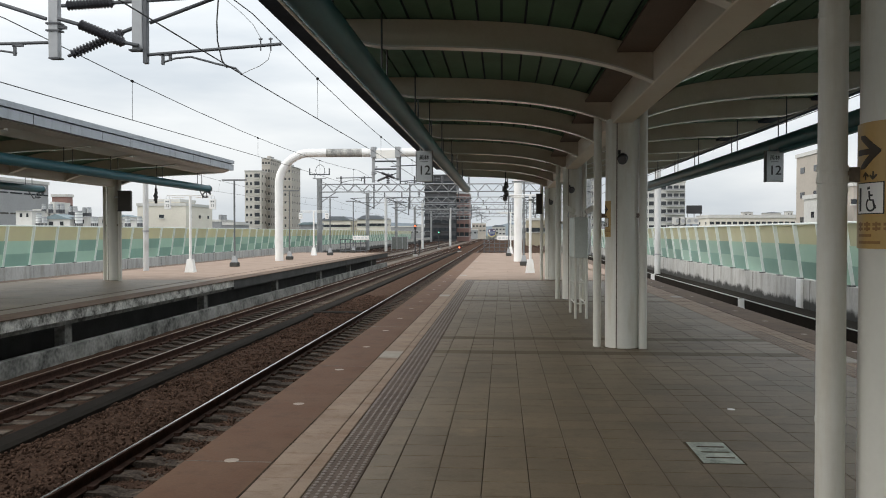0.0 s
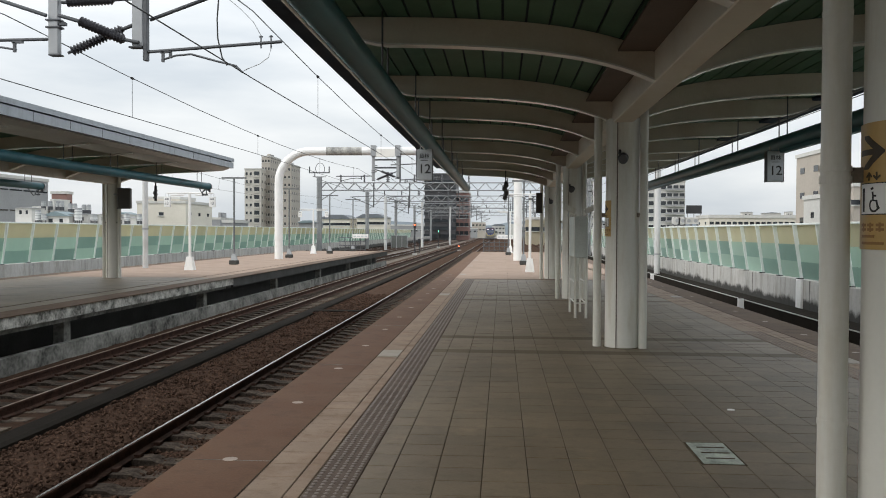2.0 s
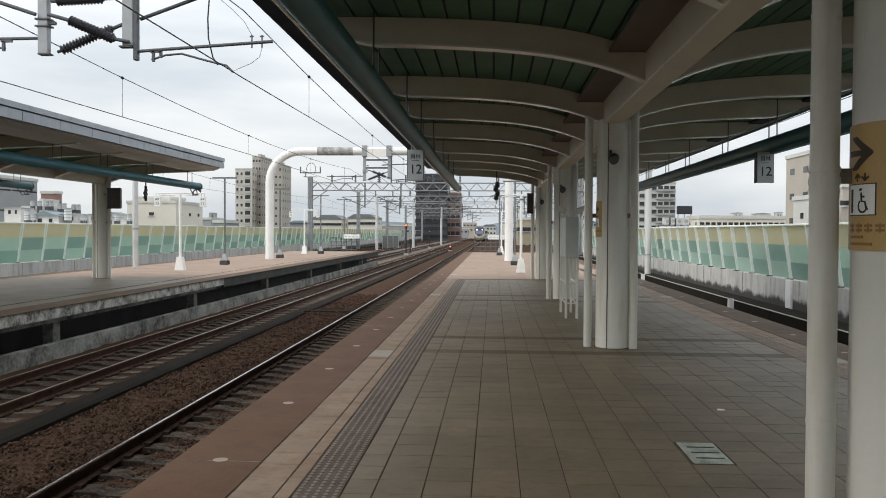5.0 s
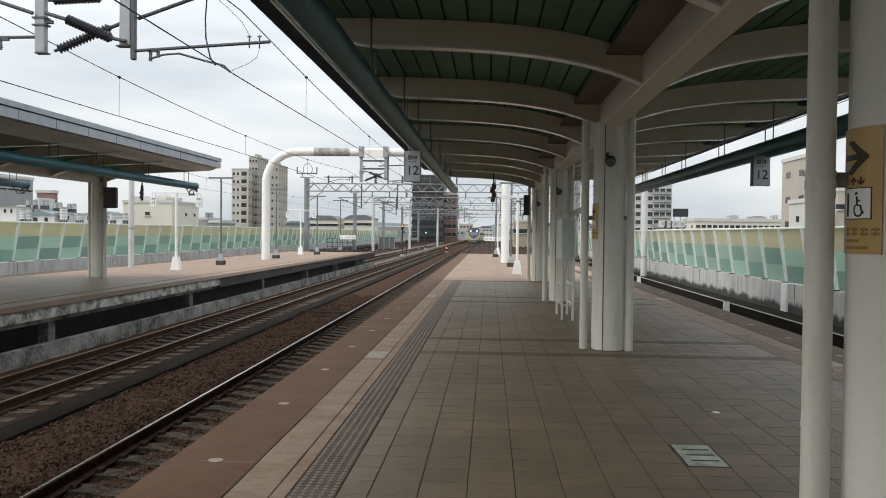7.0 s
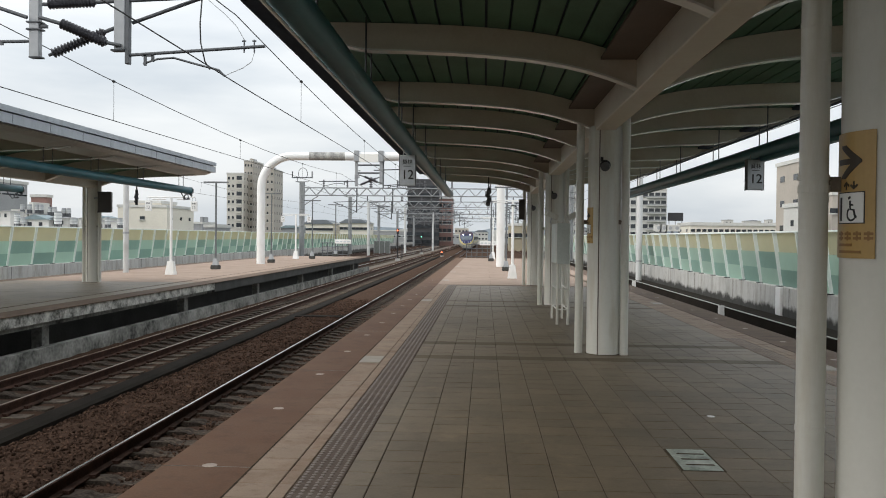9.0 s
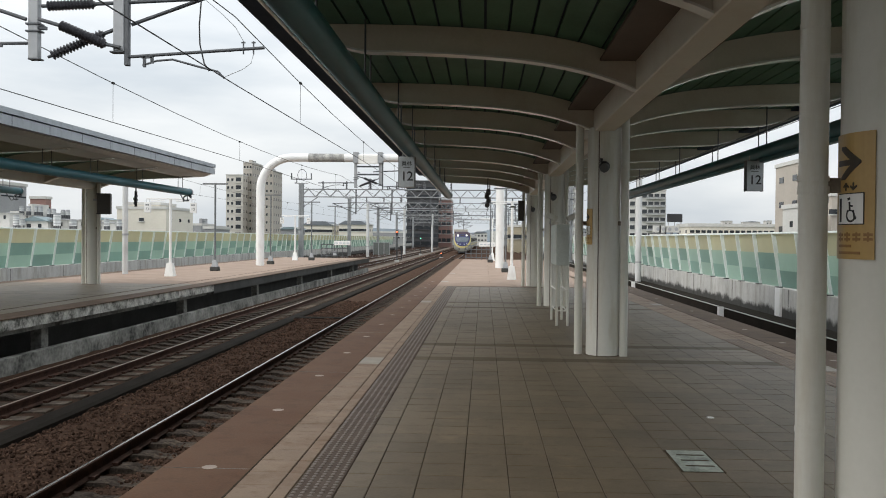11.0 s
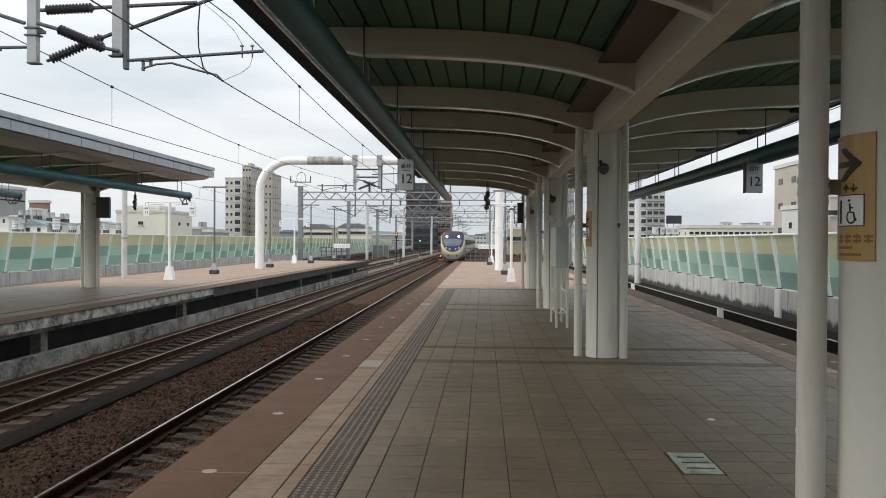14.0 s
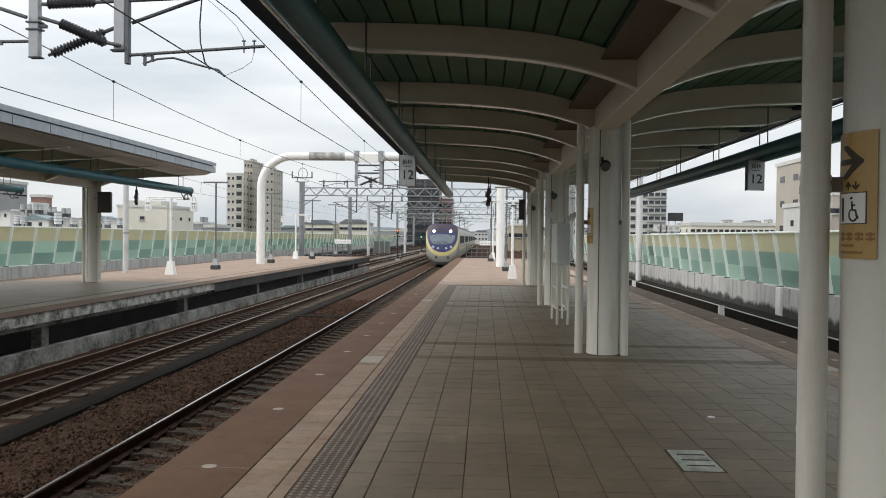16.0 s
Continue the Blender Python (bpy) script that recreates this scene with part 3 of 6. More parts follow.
def joined(rows, parent, mat, g, uneven=0.001):
    verts, faces = [], []
    for cx, cy, w, d in rows:
        x, y, c, n0 = w / 2 - g * 0.8, d / 2 - g * 0.8, 0.0015, len(verts)
        dz = uneven * math.sin(cx * 91 + cy * 37)
        verts += [(cx + a * x, cy + b * y, -0.010) for a, b in ((-1, -1), (1, -1), (1, 1), (-1, 1))]
        verts += [(cx + a * (x - c), cy + b * (y - c), dz) for a, b in ((-1, -1), (1, -1), (1, 1), (-1, 1))]
        faces += [(n0 + i, n0 + (i + 1) % 4, n0 + 4 + (i + 1) % 4, n0 + 4 + i) for i in range(4)] + [(n0 + 4, n0 + 5, n0 + 6, n0 + 7)]
    me = bpy.data.meshes.new("paving")
    me.from_pydata(verts, [], faces)
    me.materials.append(mat)
    return tagged(part("paving", me, None, parent), kind="stuff")


M["tile_dark"] = material("darker_paving_tile", (0.150, 0.117, 0.078), (0.084, 0.065, 0.044), 0.6, 0, 1.2, 40, 0.12, 0.6, vary=0.12, spec=0.12, world=True)
M["dome"] = material("worn_tactile_dome", (0.20, 0.165, 0.142), None, 0.5, 0, 6, 60, 0.05)


# ---- canopies ----
def under(u):
    """Height of a rib's lower edge at the distance u from the canopy's middle."""
    u = min(max(abs(u), 0.0), 3.8)
    return 3.05 + 0.47 * (1 - math.exp(-u / 0.85)) * 1.0


RIB_H = 0.27


RIBS = (0.0, 2.3, 5.15)               # ribs of one bay, past each column


def rib_places(cols, y0, y1):
    return [c + d for c in [cols[0] - 8.4 * k for k in (4, 3, 2, 1)] + list(cols) for d in RIBS if y0 < c + d < y1 - 0.1]


def build_canopy(cx, y0, y1, cols, lift=0.0, near=True):
    c = thing("platform_canopy", "curved steel platform canopy with grey-beige ribs and a dark green deck", "canopy", pose(cx, 0, 0), "platform canopies", "structure")
    us = [-HALF + 0.02 + (2 * HALF - 0.04) * i / 64 for i in range(65)]
    # deck of long boards with open grooves between them
    bm = bmesh.new()
    n = 32
    for i in range(n):
        a, b = -HALF + 2 * HALF * i / n, -HALF + 2 * HALF * (i + 1) / n
        a, b = a + 0.013, b - 0.013
        za, zb = under(a) + RIB_H + 0.012, under(b) + RIB_H + 0.012
        v = [bm.verts.new(q) for q in ((a, y0, za), (b, y0, zb), (b, y1, zb), (a, y1, za), (a, y0, za + 0.03), (b, y0, zb + 0.03), (b, y1, zb + 0.03), (a, y1, za + 0.03))]
        for q in ((3, 2, 1, 0), (4, 5, 6, 7), (0, 1, 5, 4), (1, 2, 6, 5), (2, 3, 7, 6), (3, 0, 4, 7)):
            bm.faces.new([v[k] for k in q])
    part("deck", bm, M["deck"], c, "dark green roof boards with open joints")
    part("roof_sheet", sweep([(u, under(u) + RIB_H + 0.05) for u in us], 0.06, y0 - 0.1, y1 + 0.1), M["gutter"], c, "grey roof sheet")
    # ribs, three to a bay
    def low(u):
        """The rib's lower edge; it runs out towards the eave."""
        return under(u) + (RIB_H - 0.05) * max(0.0, min(1.0, (u - 2.85) / 0.8)) ** 1.3

    span = [0.12] + [u for u in us if 0.15 < u < 3.70]
    rib_w = mesh_of(prism([(u, low(u)) for u in span] + [(u, under(u) + RIB_H) for u in reversed(span)], -0.035, 0.035), "rib", M["rib"])
    rib_f = mesh_of(sweep([(u, low(u)) for u in span], 0.02, -0.07, 0.07), "flange", M["flange"])
    for y in rib_places(cols, y0, y1):
        for turn in (0, 180):
            r = part("rib", rib_w, None, c, at=pose(0, y, 0, 0, 0, turn))
            part("flange", rib_f, None, r, "lower flange, coloured pale as if lit from below", at=pose(0, 0, -0.018))
    # ridge girder along the columns, with brown soffit strips beside it
    part("girder", boxes((-0.14, 0.13, y0 + 0.2, y1 - 0.3, 3.09, 3.42), bevel=0.01), M["beige"], c, "cream box girder along the columns")
    for s in (-1, 1):
        a, b = (-0.5, -0.14) if s < 0 else (0.13, 0.5)
        part("soffit", boxes((a, b, y0, y1, 3.40, 3.425)), M["soffit"], c, "brown soffit strip")
        a, b = sorted(((HALF - 0.02) * s, (HALF + (0.16 if near else 0.10)) * s))
        c1, d1 = sorted(((HALF - 0.02) * s, (HALF + (0.155 if near else 0.125)) * s))
        # near fascia takes the dark gutter colour to stand for its shaded underside
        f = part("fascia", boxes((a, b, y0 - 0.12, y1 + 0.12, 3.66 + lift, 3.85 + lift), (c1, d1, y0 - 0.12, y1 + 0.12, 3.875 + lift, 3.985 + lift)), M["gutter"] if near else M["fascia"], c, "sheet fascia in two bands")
        ox = (HALF + (0.161 if near else 0.101)) * s
        for k in range(int((y1 - y0) / 1.4)):
            part("seam", boxes((ox - 0.003, ox + 0.003, y0 + 1.4 * k, y0 + 1.4 * k + 0.012, 3.665 + lift, 3.85 + lift)), M["seam"], f, "dark sheet joint")
        if near:
            a, b = sorted(((HALF - 0.42) * s, (HALF - 0.02) * s))
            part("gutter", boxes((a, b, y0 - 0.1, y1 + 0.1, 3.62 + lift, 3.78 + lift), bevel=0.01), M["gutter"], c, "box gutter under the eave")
        else:
            # boxed eave, its soffit sloping down to the ribs
            part("eave_box", prism([(s * u, z) for u, z in ((2.88, 3.53), (3.55, 3.575), (3.75, 3.64), (3.75, 3.79), (2.88, 3.79))], y0 - 0.05, y1 + 0.05), M["eave"], c, "cream boxed eave with sloping soffit")
            # pale plates paint the highlights at the rib ends
            plate = mesh_of(prism([(s * u, z) for u, z in ((2.9, 3.505), (3.42, 3.545), (3.42, 3.575), (2.9, 3.535))], -0.07, 0.07), "rib_end", M["flange"])
            for y in rib_places(cols, y0, y1):
                part("rib_end", plate, None, c, "end of a rib on the soffit, coloured as a highlight", at=pose(0, y, 0))
        part("conduit", rods(((s * (HALF - 0.46), y0, 3.60), (s * (HALF - 0.46), y1, 3.60), 0.02)), M["galv"], c, "thin pale conduit")
    return c


def build_tray(x, y0, y1, cols, label):
    t = thing("cable_duct", label, "duct", pose(x, 0, 0), "ducts hung under the canopies")
    part("duct", tube([(-0.02 * (1 if x < 0 else -1), y0, 3.07), (-0.02 * (1 if x < 0 else -1), y1, 3.07)], 0.118, 24), M["teal"], t, smooth=True)
    part("cap", rods(((0, y1, 3.07), (0, y1 + 0.06, 3.07), 0.124), seg=18), M["galv"], t, "pale end cap")
    if x > CX:
        part("channel", boxes((-0.05, 0.05, y0, y1 - 0.6, 2.90, 2.955)), M["teal"], t, "lamp channel under the duct")
    o = -1 if x < CX else 1
    if x > -5:
        # pale colour stands for the glint of sky on a galvanised pipe
        part("conduit", rods(((0.085 * o, y0, 2.948), (0.085 * o, y1 - 0.4, 2.948), 0.011)), M["flange"], t, "thin conduit along the duct, coloured pale as a sky glint")
    if x < -5:
        loop = [(0.13 * math.cos(math.tau * k / 14), y1 - 0.16 + 0.10 * math.sin(math.tau * k / 14), 2.87 + 0.10 * math.sin(math.tau * k / 14)) for k in range(13)]
        part("cable_loop", tube([(0.02, y1 - 0.9, 2.98), (0.05, y1 - 0.7, 2.80), (-0.02, y1 - 0.5, 2.74), (0.06, y1 - 0.3, 2.80), (0.0, y1 - 0.2, 2.98)], 0.016, 8), M["galvdark"], t, "slack cable under the duct end")
        part("cable_loop", tube([(0.0, y1 - 0.1, 2.97)] + loop, 0.022, 8), M["galvdark"], t, "coiled cable at the duct end")
    hang = mesh_of(rods(((0, 0, 3.14), (0, 0, 3.80), 0.010)), "hanger", M["galvdark"])
    for y in rib_places(cols, y0, y1):
        part("hanger", hang, None, t, at=pose(0, y - 0.2, 0))
        part("hanger", hang, None, t, at=pose(0, y + 0.2, 0))
    return t


def build_column(x, y):
    c = thing("canopy_column", "round cream steel canopy column between two white rainwater pipes", "column", pose(x, y, 0), "canopy columns", "structure")
    part("shaft", tube([(0, 0, 0), (0, 0, 3.15)], 0.229, 40), M["column"], c, smooth=True)
    part("seam", boxes((-0.108, -0.096, -0.2125, -0.190, 0, 3.14)), M["soffit"], c, "dark vertical seam")
    for sx, sy in ((-0.335, 0.04), (0.268, -0.13)):
        pipe = part("rainwater_pipe", tube([(sx, sy, 0), (sx, sy, 3.45)], 0.056, 20), M["pipe"], c, "white rainwater pipe", smooth=True)
        for z in (0.84, 1.77, 2.47):
            part("socket", tube([(sx, sy, z - 0.012), (sx, sy, z + 0.012)], 0.0582, 20), M["pipe"], pipe, smooth=True)
        part("bracket", boxes((min(sx, 0), max(sx, 0), sy - 0.02, sy + 0.02, 1.80, 1.86), bevel=0.004), M["bracket"], pipe, "brown-grey bracket")
        part("clamp", rods(((sx, sy, 1.795), (sx, sy, 1.825), 0.061), ((sx, sy, 1.845), (sx, sy, 1.865), 0.061), seg=20), M["pipe"], pipe)
    part("base_plate", rods(((0, 0, 0.0), (0, 0, 0.008), 0.247), seg=32), M["joint"], c, "dark base plate")
    return c


M["column"] = material("cream_column_paint", (0.74, 0.73, 0.675), (0.64, 0.63, 0.575), 0.4, 0, 1.2, 30, 0.02, 0.9)
M["bracket"] = material("brown_grey_bracket", (0.30, 0.26, 0.215), (0.14, 0.115, 0.09), 0.6, 0, 8, 60, 0.1)
M["pipe"] = material("white_pipe_plastic", (0.71, 0.70, 0.645), (0.62, 0.61, 0.555), 0.35, 0, 1.2, 30, 0.02, 0.9)


# ---- fences ----
def build_fence(x, s, y0, y1, name):
    """s: +1 where the tracks lie towards smaller x."""
    f = thing(name, "parapet with leaning screen of yellow and teal panels on a stained concrete wall", "noise barrier", pose(x, 0, 0), kind="structure")
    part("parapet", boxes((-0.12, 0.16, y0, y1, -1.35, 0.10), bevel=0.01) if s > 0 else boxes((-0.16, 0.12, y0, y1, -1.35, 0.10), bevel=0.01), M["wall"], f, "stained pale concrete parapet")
    lean = -0.28 * s
    H0, H1 = 0.10, 1.86

    def slab(z0, z1, mat, nm, back):
        bm = bmesh.new()
        ax, bx = lean * (z0 - H0) / (H1 - H0) + back * s, lean * (z1 - H0) / (H1 - H0) + back * s
        v = [bm.verts.new(q) for q in ((ax, -0.96, z0), (ax, 0.96, z0), (bx, 0.96, z1), (bx, -0.96, z1), (ax + 0.02, -0.96, z0), (ax + 0.02, 0.96, z0), (bx + 0.02, 0.96, z1), (bx + 0.02, -0.96, z1))]
        for q in ((3, 2, 1, 0), (4, 5, 6, 7), (0, 1, 5, 4), (1, 2, 6, 5), (2, 3, 7, 6), (3, 0, 4, 7)):
            bm.faces.new([v[k] for k in q])
        return mesh_of(bm, nm, mat)

    top = slab(1.22, 1.84, M["paneyellow"], "panel", 0.06)
    mid = [slab(0.66, 1.22, M[m], "panel", 0.03) for m in ("paneteal", "panedark")]
    low = [slab(0.12, 0.66, M[m], "panel", 0.02) for m in ("panedark", "paneteal")]
    bm = bmesh.new()
    # flanged post: a pale front flange on a deep web
    def bar(f, g, w):
        v = [bm.verts.new(q) for q in ((f, -w, H0), (f, w, H0), (lean + f, w, H1), (lean + f, -w, H1), (g, -w, H0), (g, w, H0), (lean + g, w, H1), (lean + g, -w, H1))]
        for q in ((3, 2, 1, 0), (4, 5, 6, 7), (0, 1, 5, 4), (1, 2, 6, 5), (2, 3, 7, 6), (3, 0, 4, 7)):
            bm.faces.new([v[k] for k in q])

    bar(-0.06 * s, -0.045 * s, 0.04)
    bar(-0.044 * s, 0.085 * s, 0.02)
    post = mesh_of(bm, "post", M["postteal"])
    foot = mesh_of(boxes((-0.14, 0.06, -0.07, 0.07, 0, 0.03)), "foot_plate", M["black"])
    i = 0
    y = y0
    while y < y1:
        if i < 119:
            q = part("post", post, None, f, at=pose(0, y, 0))
            part("foot_plate", foot, None, q, at=pose(-0.03 * s, 0, 0.1))
            part("panel", top, None, f, "yellow tinted panel", at=pose(0, y + 1, 0))
            part("panel", mid[i % 2], None, f, ("pale teal panel", "deep teal panel")[i % 2], at=pose(0, y + 1, 0))
            part("panel", low[i % 2], None, f, ("deep teal panel", "pale teal panel")[i % 2], at=pose(0, y + 1, 0))
        y += 2.0
        i += 1
    joint = mesh_of(boxes((-0.004, 0.004, -0.012, 0.012, -1.1, 0.08)), "panel_joint", M["concrete_dark"])
    for k in range(30 if s > 0 else 38):
        part("panel_joint", joint, None, f, "dark vertical joint", at=pose(-0.122 * s, y0 + 7.0 + (6.0 if s > 0 else 4.7) * k, 0))
    part("foot_kerb", boxes(*([(-1.25, -0.35, y0, y1, -1.3, -0.77)] if s > 0 else [(0.35, 0.75, y0, y1, -1.3, -0.98)]), bevel=0.02), M["trough"], f, "dark kerb at the wall foot")
    if s > 0:
        part("kerb_edge", boxes((-1.255, -1.18, y0, y1, -0.769, -0.755)), M["concrete"], f, "thin pale strip along the kerb's top edge")
        part("pilaster", boxes((-0.21, -0.121, 27.55, 28.0, -1.2, 0.098), bevel=0.01), M["white"], f, "white painted pilaster on the wall")
    part("top_rail", boxes((lean - 0.04, lean + 0.05, y0, y1, 1.84, 1.90), bevel=0.01), M["postteal"], f, "pale green top rail")
    return f


# ---- small builders used by the things ----
def lettering(text, size, mat, parent, at, depth=0.002, weight=0.006):
    cu = bpy.data.curves.new("lettering", "FONT")
    cu.offset, cu.space_character = weight * size, 0.95
    cu.body, cu.size, cu.extrude, cu.align_x, cu.align_y = text, size, depth, "CENTER", "CENTER"
    tmp = new("lettering_tmp", cu)
    bpy.context.view_layer.update()
    me = bpy.data.meshes.new_from_object(tmp.evaluated_get(bpy.context.evaluated_depsgraph_get()))
    bpy.data.objects.remove(tmp)
    me.materials.clear()
    me.materials.append(mat)
    return part("lettering", me, None, parent, at=at)


def taper(bm, x, y, z0, z1, a, b):
    lo = [bm.verts.new((x + i * a, y + j * a, z0)) for i, j in ((-1, -1), (1, -1), (1, 1), (-1, 1))]
    hi = [bm.verts.new((x + i * b, y + j * b, z1)) for i, j in ((-1, -1), (1, -1), (1, 1), (-1, 1))]
    for i in range(4):
        bm.faces.new((lo[i], lo[(i + 1) % 4], hi[(i + 1) % 4], hi[i]))
    bm.faces.new(lo[::-1])
    bm.faces.new(hi)
    return bm


def ribbed(a, b, r0, r1, n):
    """A row of insulator sheds on a core from a to b."""
    a, b = Vector(a), Vector(b)
    bm = rod(bmesh.new(), a, b, r0)
    for i in range(n):
        p, q = a.lerp(b, (i + 0.2) / n), a.lerp(b, (i + 0.75) / n)
        rod(bm, p, q, r1, r1 * 0.55, 12)
    return bm


# ---- signs, loudspeakers and stands under the roof ----
def hanging_sign(x, y, number, label, drop=0.33):
    s = thing("hanging_sign", label, "sign", pose(x, y, 2.68), "numbered hanging signs")
    part("panel", boxes((-0.13, 0.13, -0.07, 0.07, -0.25, 0.25), bevel=0.008), M["signgrey"], s)
    for k in (-0.134, 0.134):
        part("edge", boxes((k - 0.003, k + 0.003, -0.072, 0.072, -0.255, 0.255)), M["galvdark"], s, "dark edge trim")
    for k in (-0.07, 0.07):
        part("hanger", rods(((k, 0, 0.24), (k, 0, drop), 0.008)), M["galv"], s)
    lettering(number, 0.215, M["ink"], s, pose(0.005, -0.072, -0.075, 90))
    lettering("員林", 0.086, M["ink"], s, pose(0.0, -0.072, 0.135, 90))
    part("bar", boxes((-0.06, 0.06, -0.0735, -0.069, 0.066, 0.075)), M["ink"], s)
    return s


def arc_plate(r0, r1, a0, a1, z0, z1, n=14):
    bm = bmesh.new()
    rows = []
    for i in range(n + 1):
        a = radians(a0 + (a1 - a0) * i / n)
        c, s = math.cos(a), math.sin(a)
        rows.append([bm.verts.new(q) for q in ((r0 * c, r0 * s, z0), (r1 * c, r1 * s, z0), (r1 * c, r1 * s, z1), (r0 * c, r0 * s, z1))])
    for a, b in zip(rows, rows[1:]):
        for k in range(4):
            bm.faces.new((a[k], a[(k + 1) % 4], b[(k + 1) % 4], b[k]))
    bm.faces.new(rows[0])
    bm.faces.new(rows[-1][::-1])
    return bm


def column_sign(x, y, label):
    """A sheet bent round the column, facing the track; the arrow points along the platform."""
    s = thing("direction_sign", label, "sign", pose(x, y, 0.03), "signs bent round the columns")
    R = 0.2315
    part("sheet", arc_plate(R, R + 0.004, 141, 221, 1.505, 2.0), M["yellow"], s)

    def mark(a0, a1, z0, z1, mat, nm="mark", lift=0.0055):
        return part(nm, arc_plate(R, R + lift, a0, a1, z0, z1, 6), mat, s)

    # the large arrow: shaft and two barbs in short steps
    mark(170, 198, 1.873, 1.896, M["signdark"], "arrow_shaft")
    for k in range(26):
        t = k / 25
        for sg in (-1, 1):
            z = 1.884 + sg * (0.060 * (1 - t))
            mark(183 + 21 * t - 5.5, 183 + 21 * t + 3, z - 0.006, z + 0.006, M["signdark"], "arrow_barb")
    o = 21
    # small arrow, white symbol board with a dark border
    for c, up in ((166, 1), (177, -1)):
        mark(o + c - 0.9, o + c + 0.9, 1.774, 1.806, M["signdark"], "small_arrow")
        for k in range(4):
            for sg in (-1, 1):
                z = 1.790 + up * (0.012 - 0.004 * k)
                mark(o + c + sg * 1.2 * k - 0.9, o + c + sg * 1.2 * k + 0.9, z - 0.004, z + 0.004, M["signdark"], "small_arrow")
    mark(o + 150, o + 190, 1.640, 1.765, M["ink"], "symbol_border", 0.0052)
    mark(o + 151.2, o + 188.8, 1.644, 1.761, M["white"], "symbol_board", 0.0062)
    mark(o + 155, o + 159, 1.652, 1.745, M["ink"], "symbol", 0.007)
    def stroke(points, w):
        """A line of even width drawn on the bent board, in metres along it and up."""
        bm = bmesh.new()
        rows = []
        for i, (u, z) in enumerate(points):
            (ua, za), (ub, zb) = points[max(i - 1, 0)], points[min(i + 1, len(points) - 1)]
            d = math.hypot(ub - ua, zb - za)
            nu, nz = -(zb - za) / d * w / 2, (ub - ua) / d * w / 2
            row = []
            for k in (1, -1):
                a = radians(o + 174) + (u + k * nu) / R
                for r in (R + 0.001, R + 0.0072):
                    row.append(bm.verts.new((r * math.cos(a), r * math.sin(a), 1.700 + z + k * nz)))
            rows.append(row)
        for p, q in zip(rows, rows[1:]):
            for k in ((0, 1), (1, 3), (3, 2), (2, 0)):
                bm.faces.new((p[k[0]], p[k[1]], q[k[1]], q[k[0]]))
        return part("symbol", bm, M["ink"], s, "wheelchair symbol stroke")

    stroke([(-0.011, 0.046), (-0.008, 0.037)], 0.014)
    stroke([(-0.006, 0.030), (-0.003, -0.004), (0.015, -0.006), (0.022, -0.033), (0.031, -0.036)], 0.009)
    stroke([(-0.004, 0.014), (0.014, 0.013)], 0.007)
    stroke([(0.002 + 0.023 * math.cos(a), -0.023 + 0.024 * math.sin(a)) for a in [2.1 + 4.1 * k / 16 for k in range(17)]], 0.0075)
    # rows of writing that cannot be read
    for k in range(4):
        mark(o + 152 + 12.5 * k, o + 161 + 12.5 * k, 1.578, 1.588, M["signtext"], "bar")
        mark(o + 152 + 12.5 * k, o + 161 + 12.5 * k, 1.595, 1.606, M["signtext"], "bar")
        mark(o + 155.5 + 12.5 * k, o + 157.5 + 12.5 * k, 1.574, 1.61, M["signtext"], "bar")
    mark(o + 153, o + 175, 1.551, 1.562, M["signtext"], "bar")
    mark(o + 153, o + 186, 1.524, 1.535, M["signtext"], "bar")
    return s


def loudspeaker(x, y, z, label):
    s = thing("loudspeaker", label, "loudspeaker", pose(x, y, z), "loudspeakers on the columns")
    bm = bmesh.new()
    bmesh.ops.create_uvsphere(bm, u_segments=18, v_segments=12, radius=0.072)
    part("housing", bm, M["black"], s, smooth=True)
    part("grille", rods(((-0.0, -0.05, -0.02), (-0.02, -0.1, -0.035), 0.06), seg=18), M["galvdark"], s, "dark round grille")
    part("bracket", boxes((-0.02, 0.02, 0.02, 0.26, 0.02, 0.06), (-0.06, -0.03, -0.02, 0.05, 0.05, 0.11)), M["black"], s)
    return s


def horn_cluster(x, y, z, label, k=1.0):
    s = thing("spotlight_cluster", label, "spotlight", pose(x, y, z), "black spotlights at the roof ends")
    part("stem", rods(((0, 0, -0.2), (0, 0, 0.3), 0.045), ((0, 0, 0.3), (0, 0, 0.85), 0.02)), M["black"], s)
    for dx, dz in ((-0.03, 0.14), (0.03, 0.0), (-0.01, -0.14), (0.02, 0.26)):
        h = part("housing", rods(((dx * k, 0.05, (dz + 0.04) * k), (dx * k, -0.2 * k, (dz - 0.05) * k), 0.08 * k), seg=14), M["black"], s)
        part("lens", rods(((dx * k, -0.2 * k, (dz - 0.05) * k), (dx * k, -0.205 * k, (dz - 0.052) * k), 0.07 * k), seg=14), M["galvdark"], h)
    return s


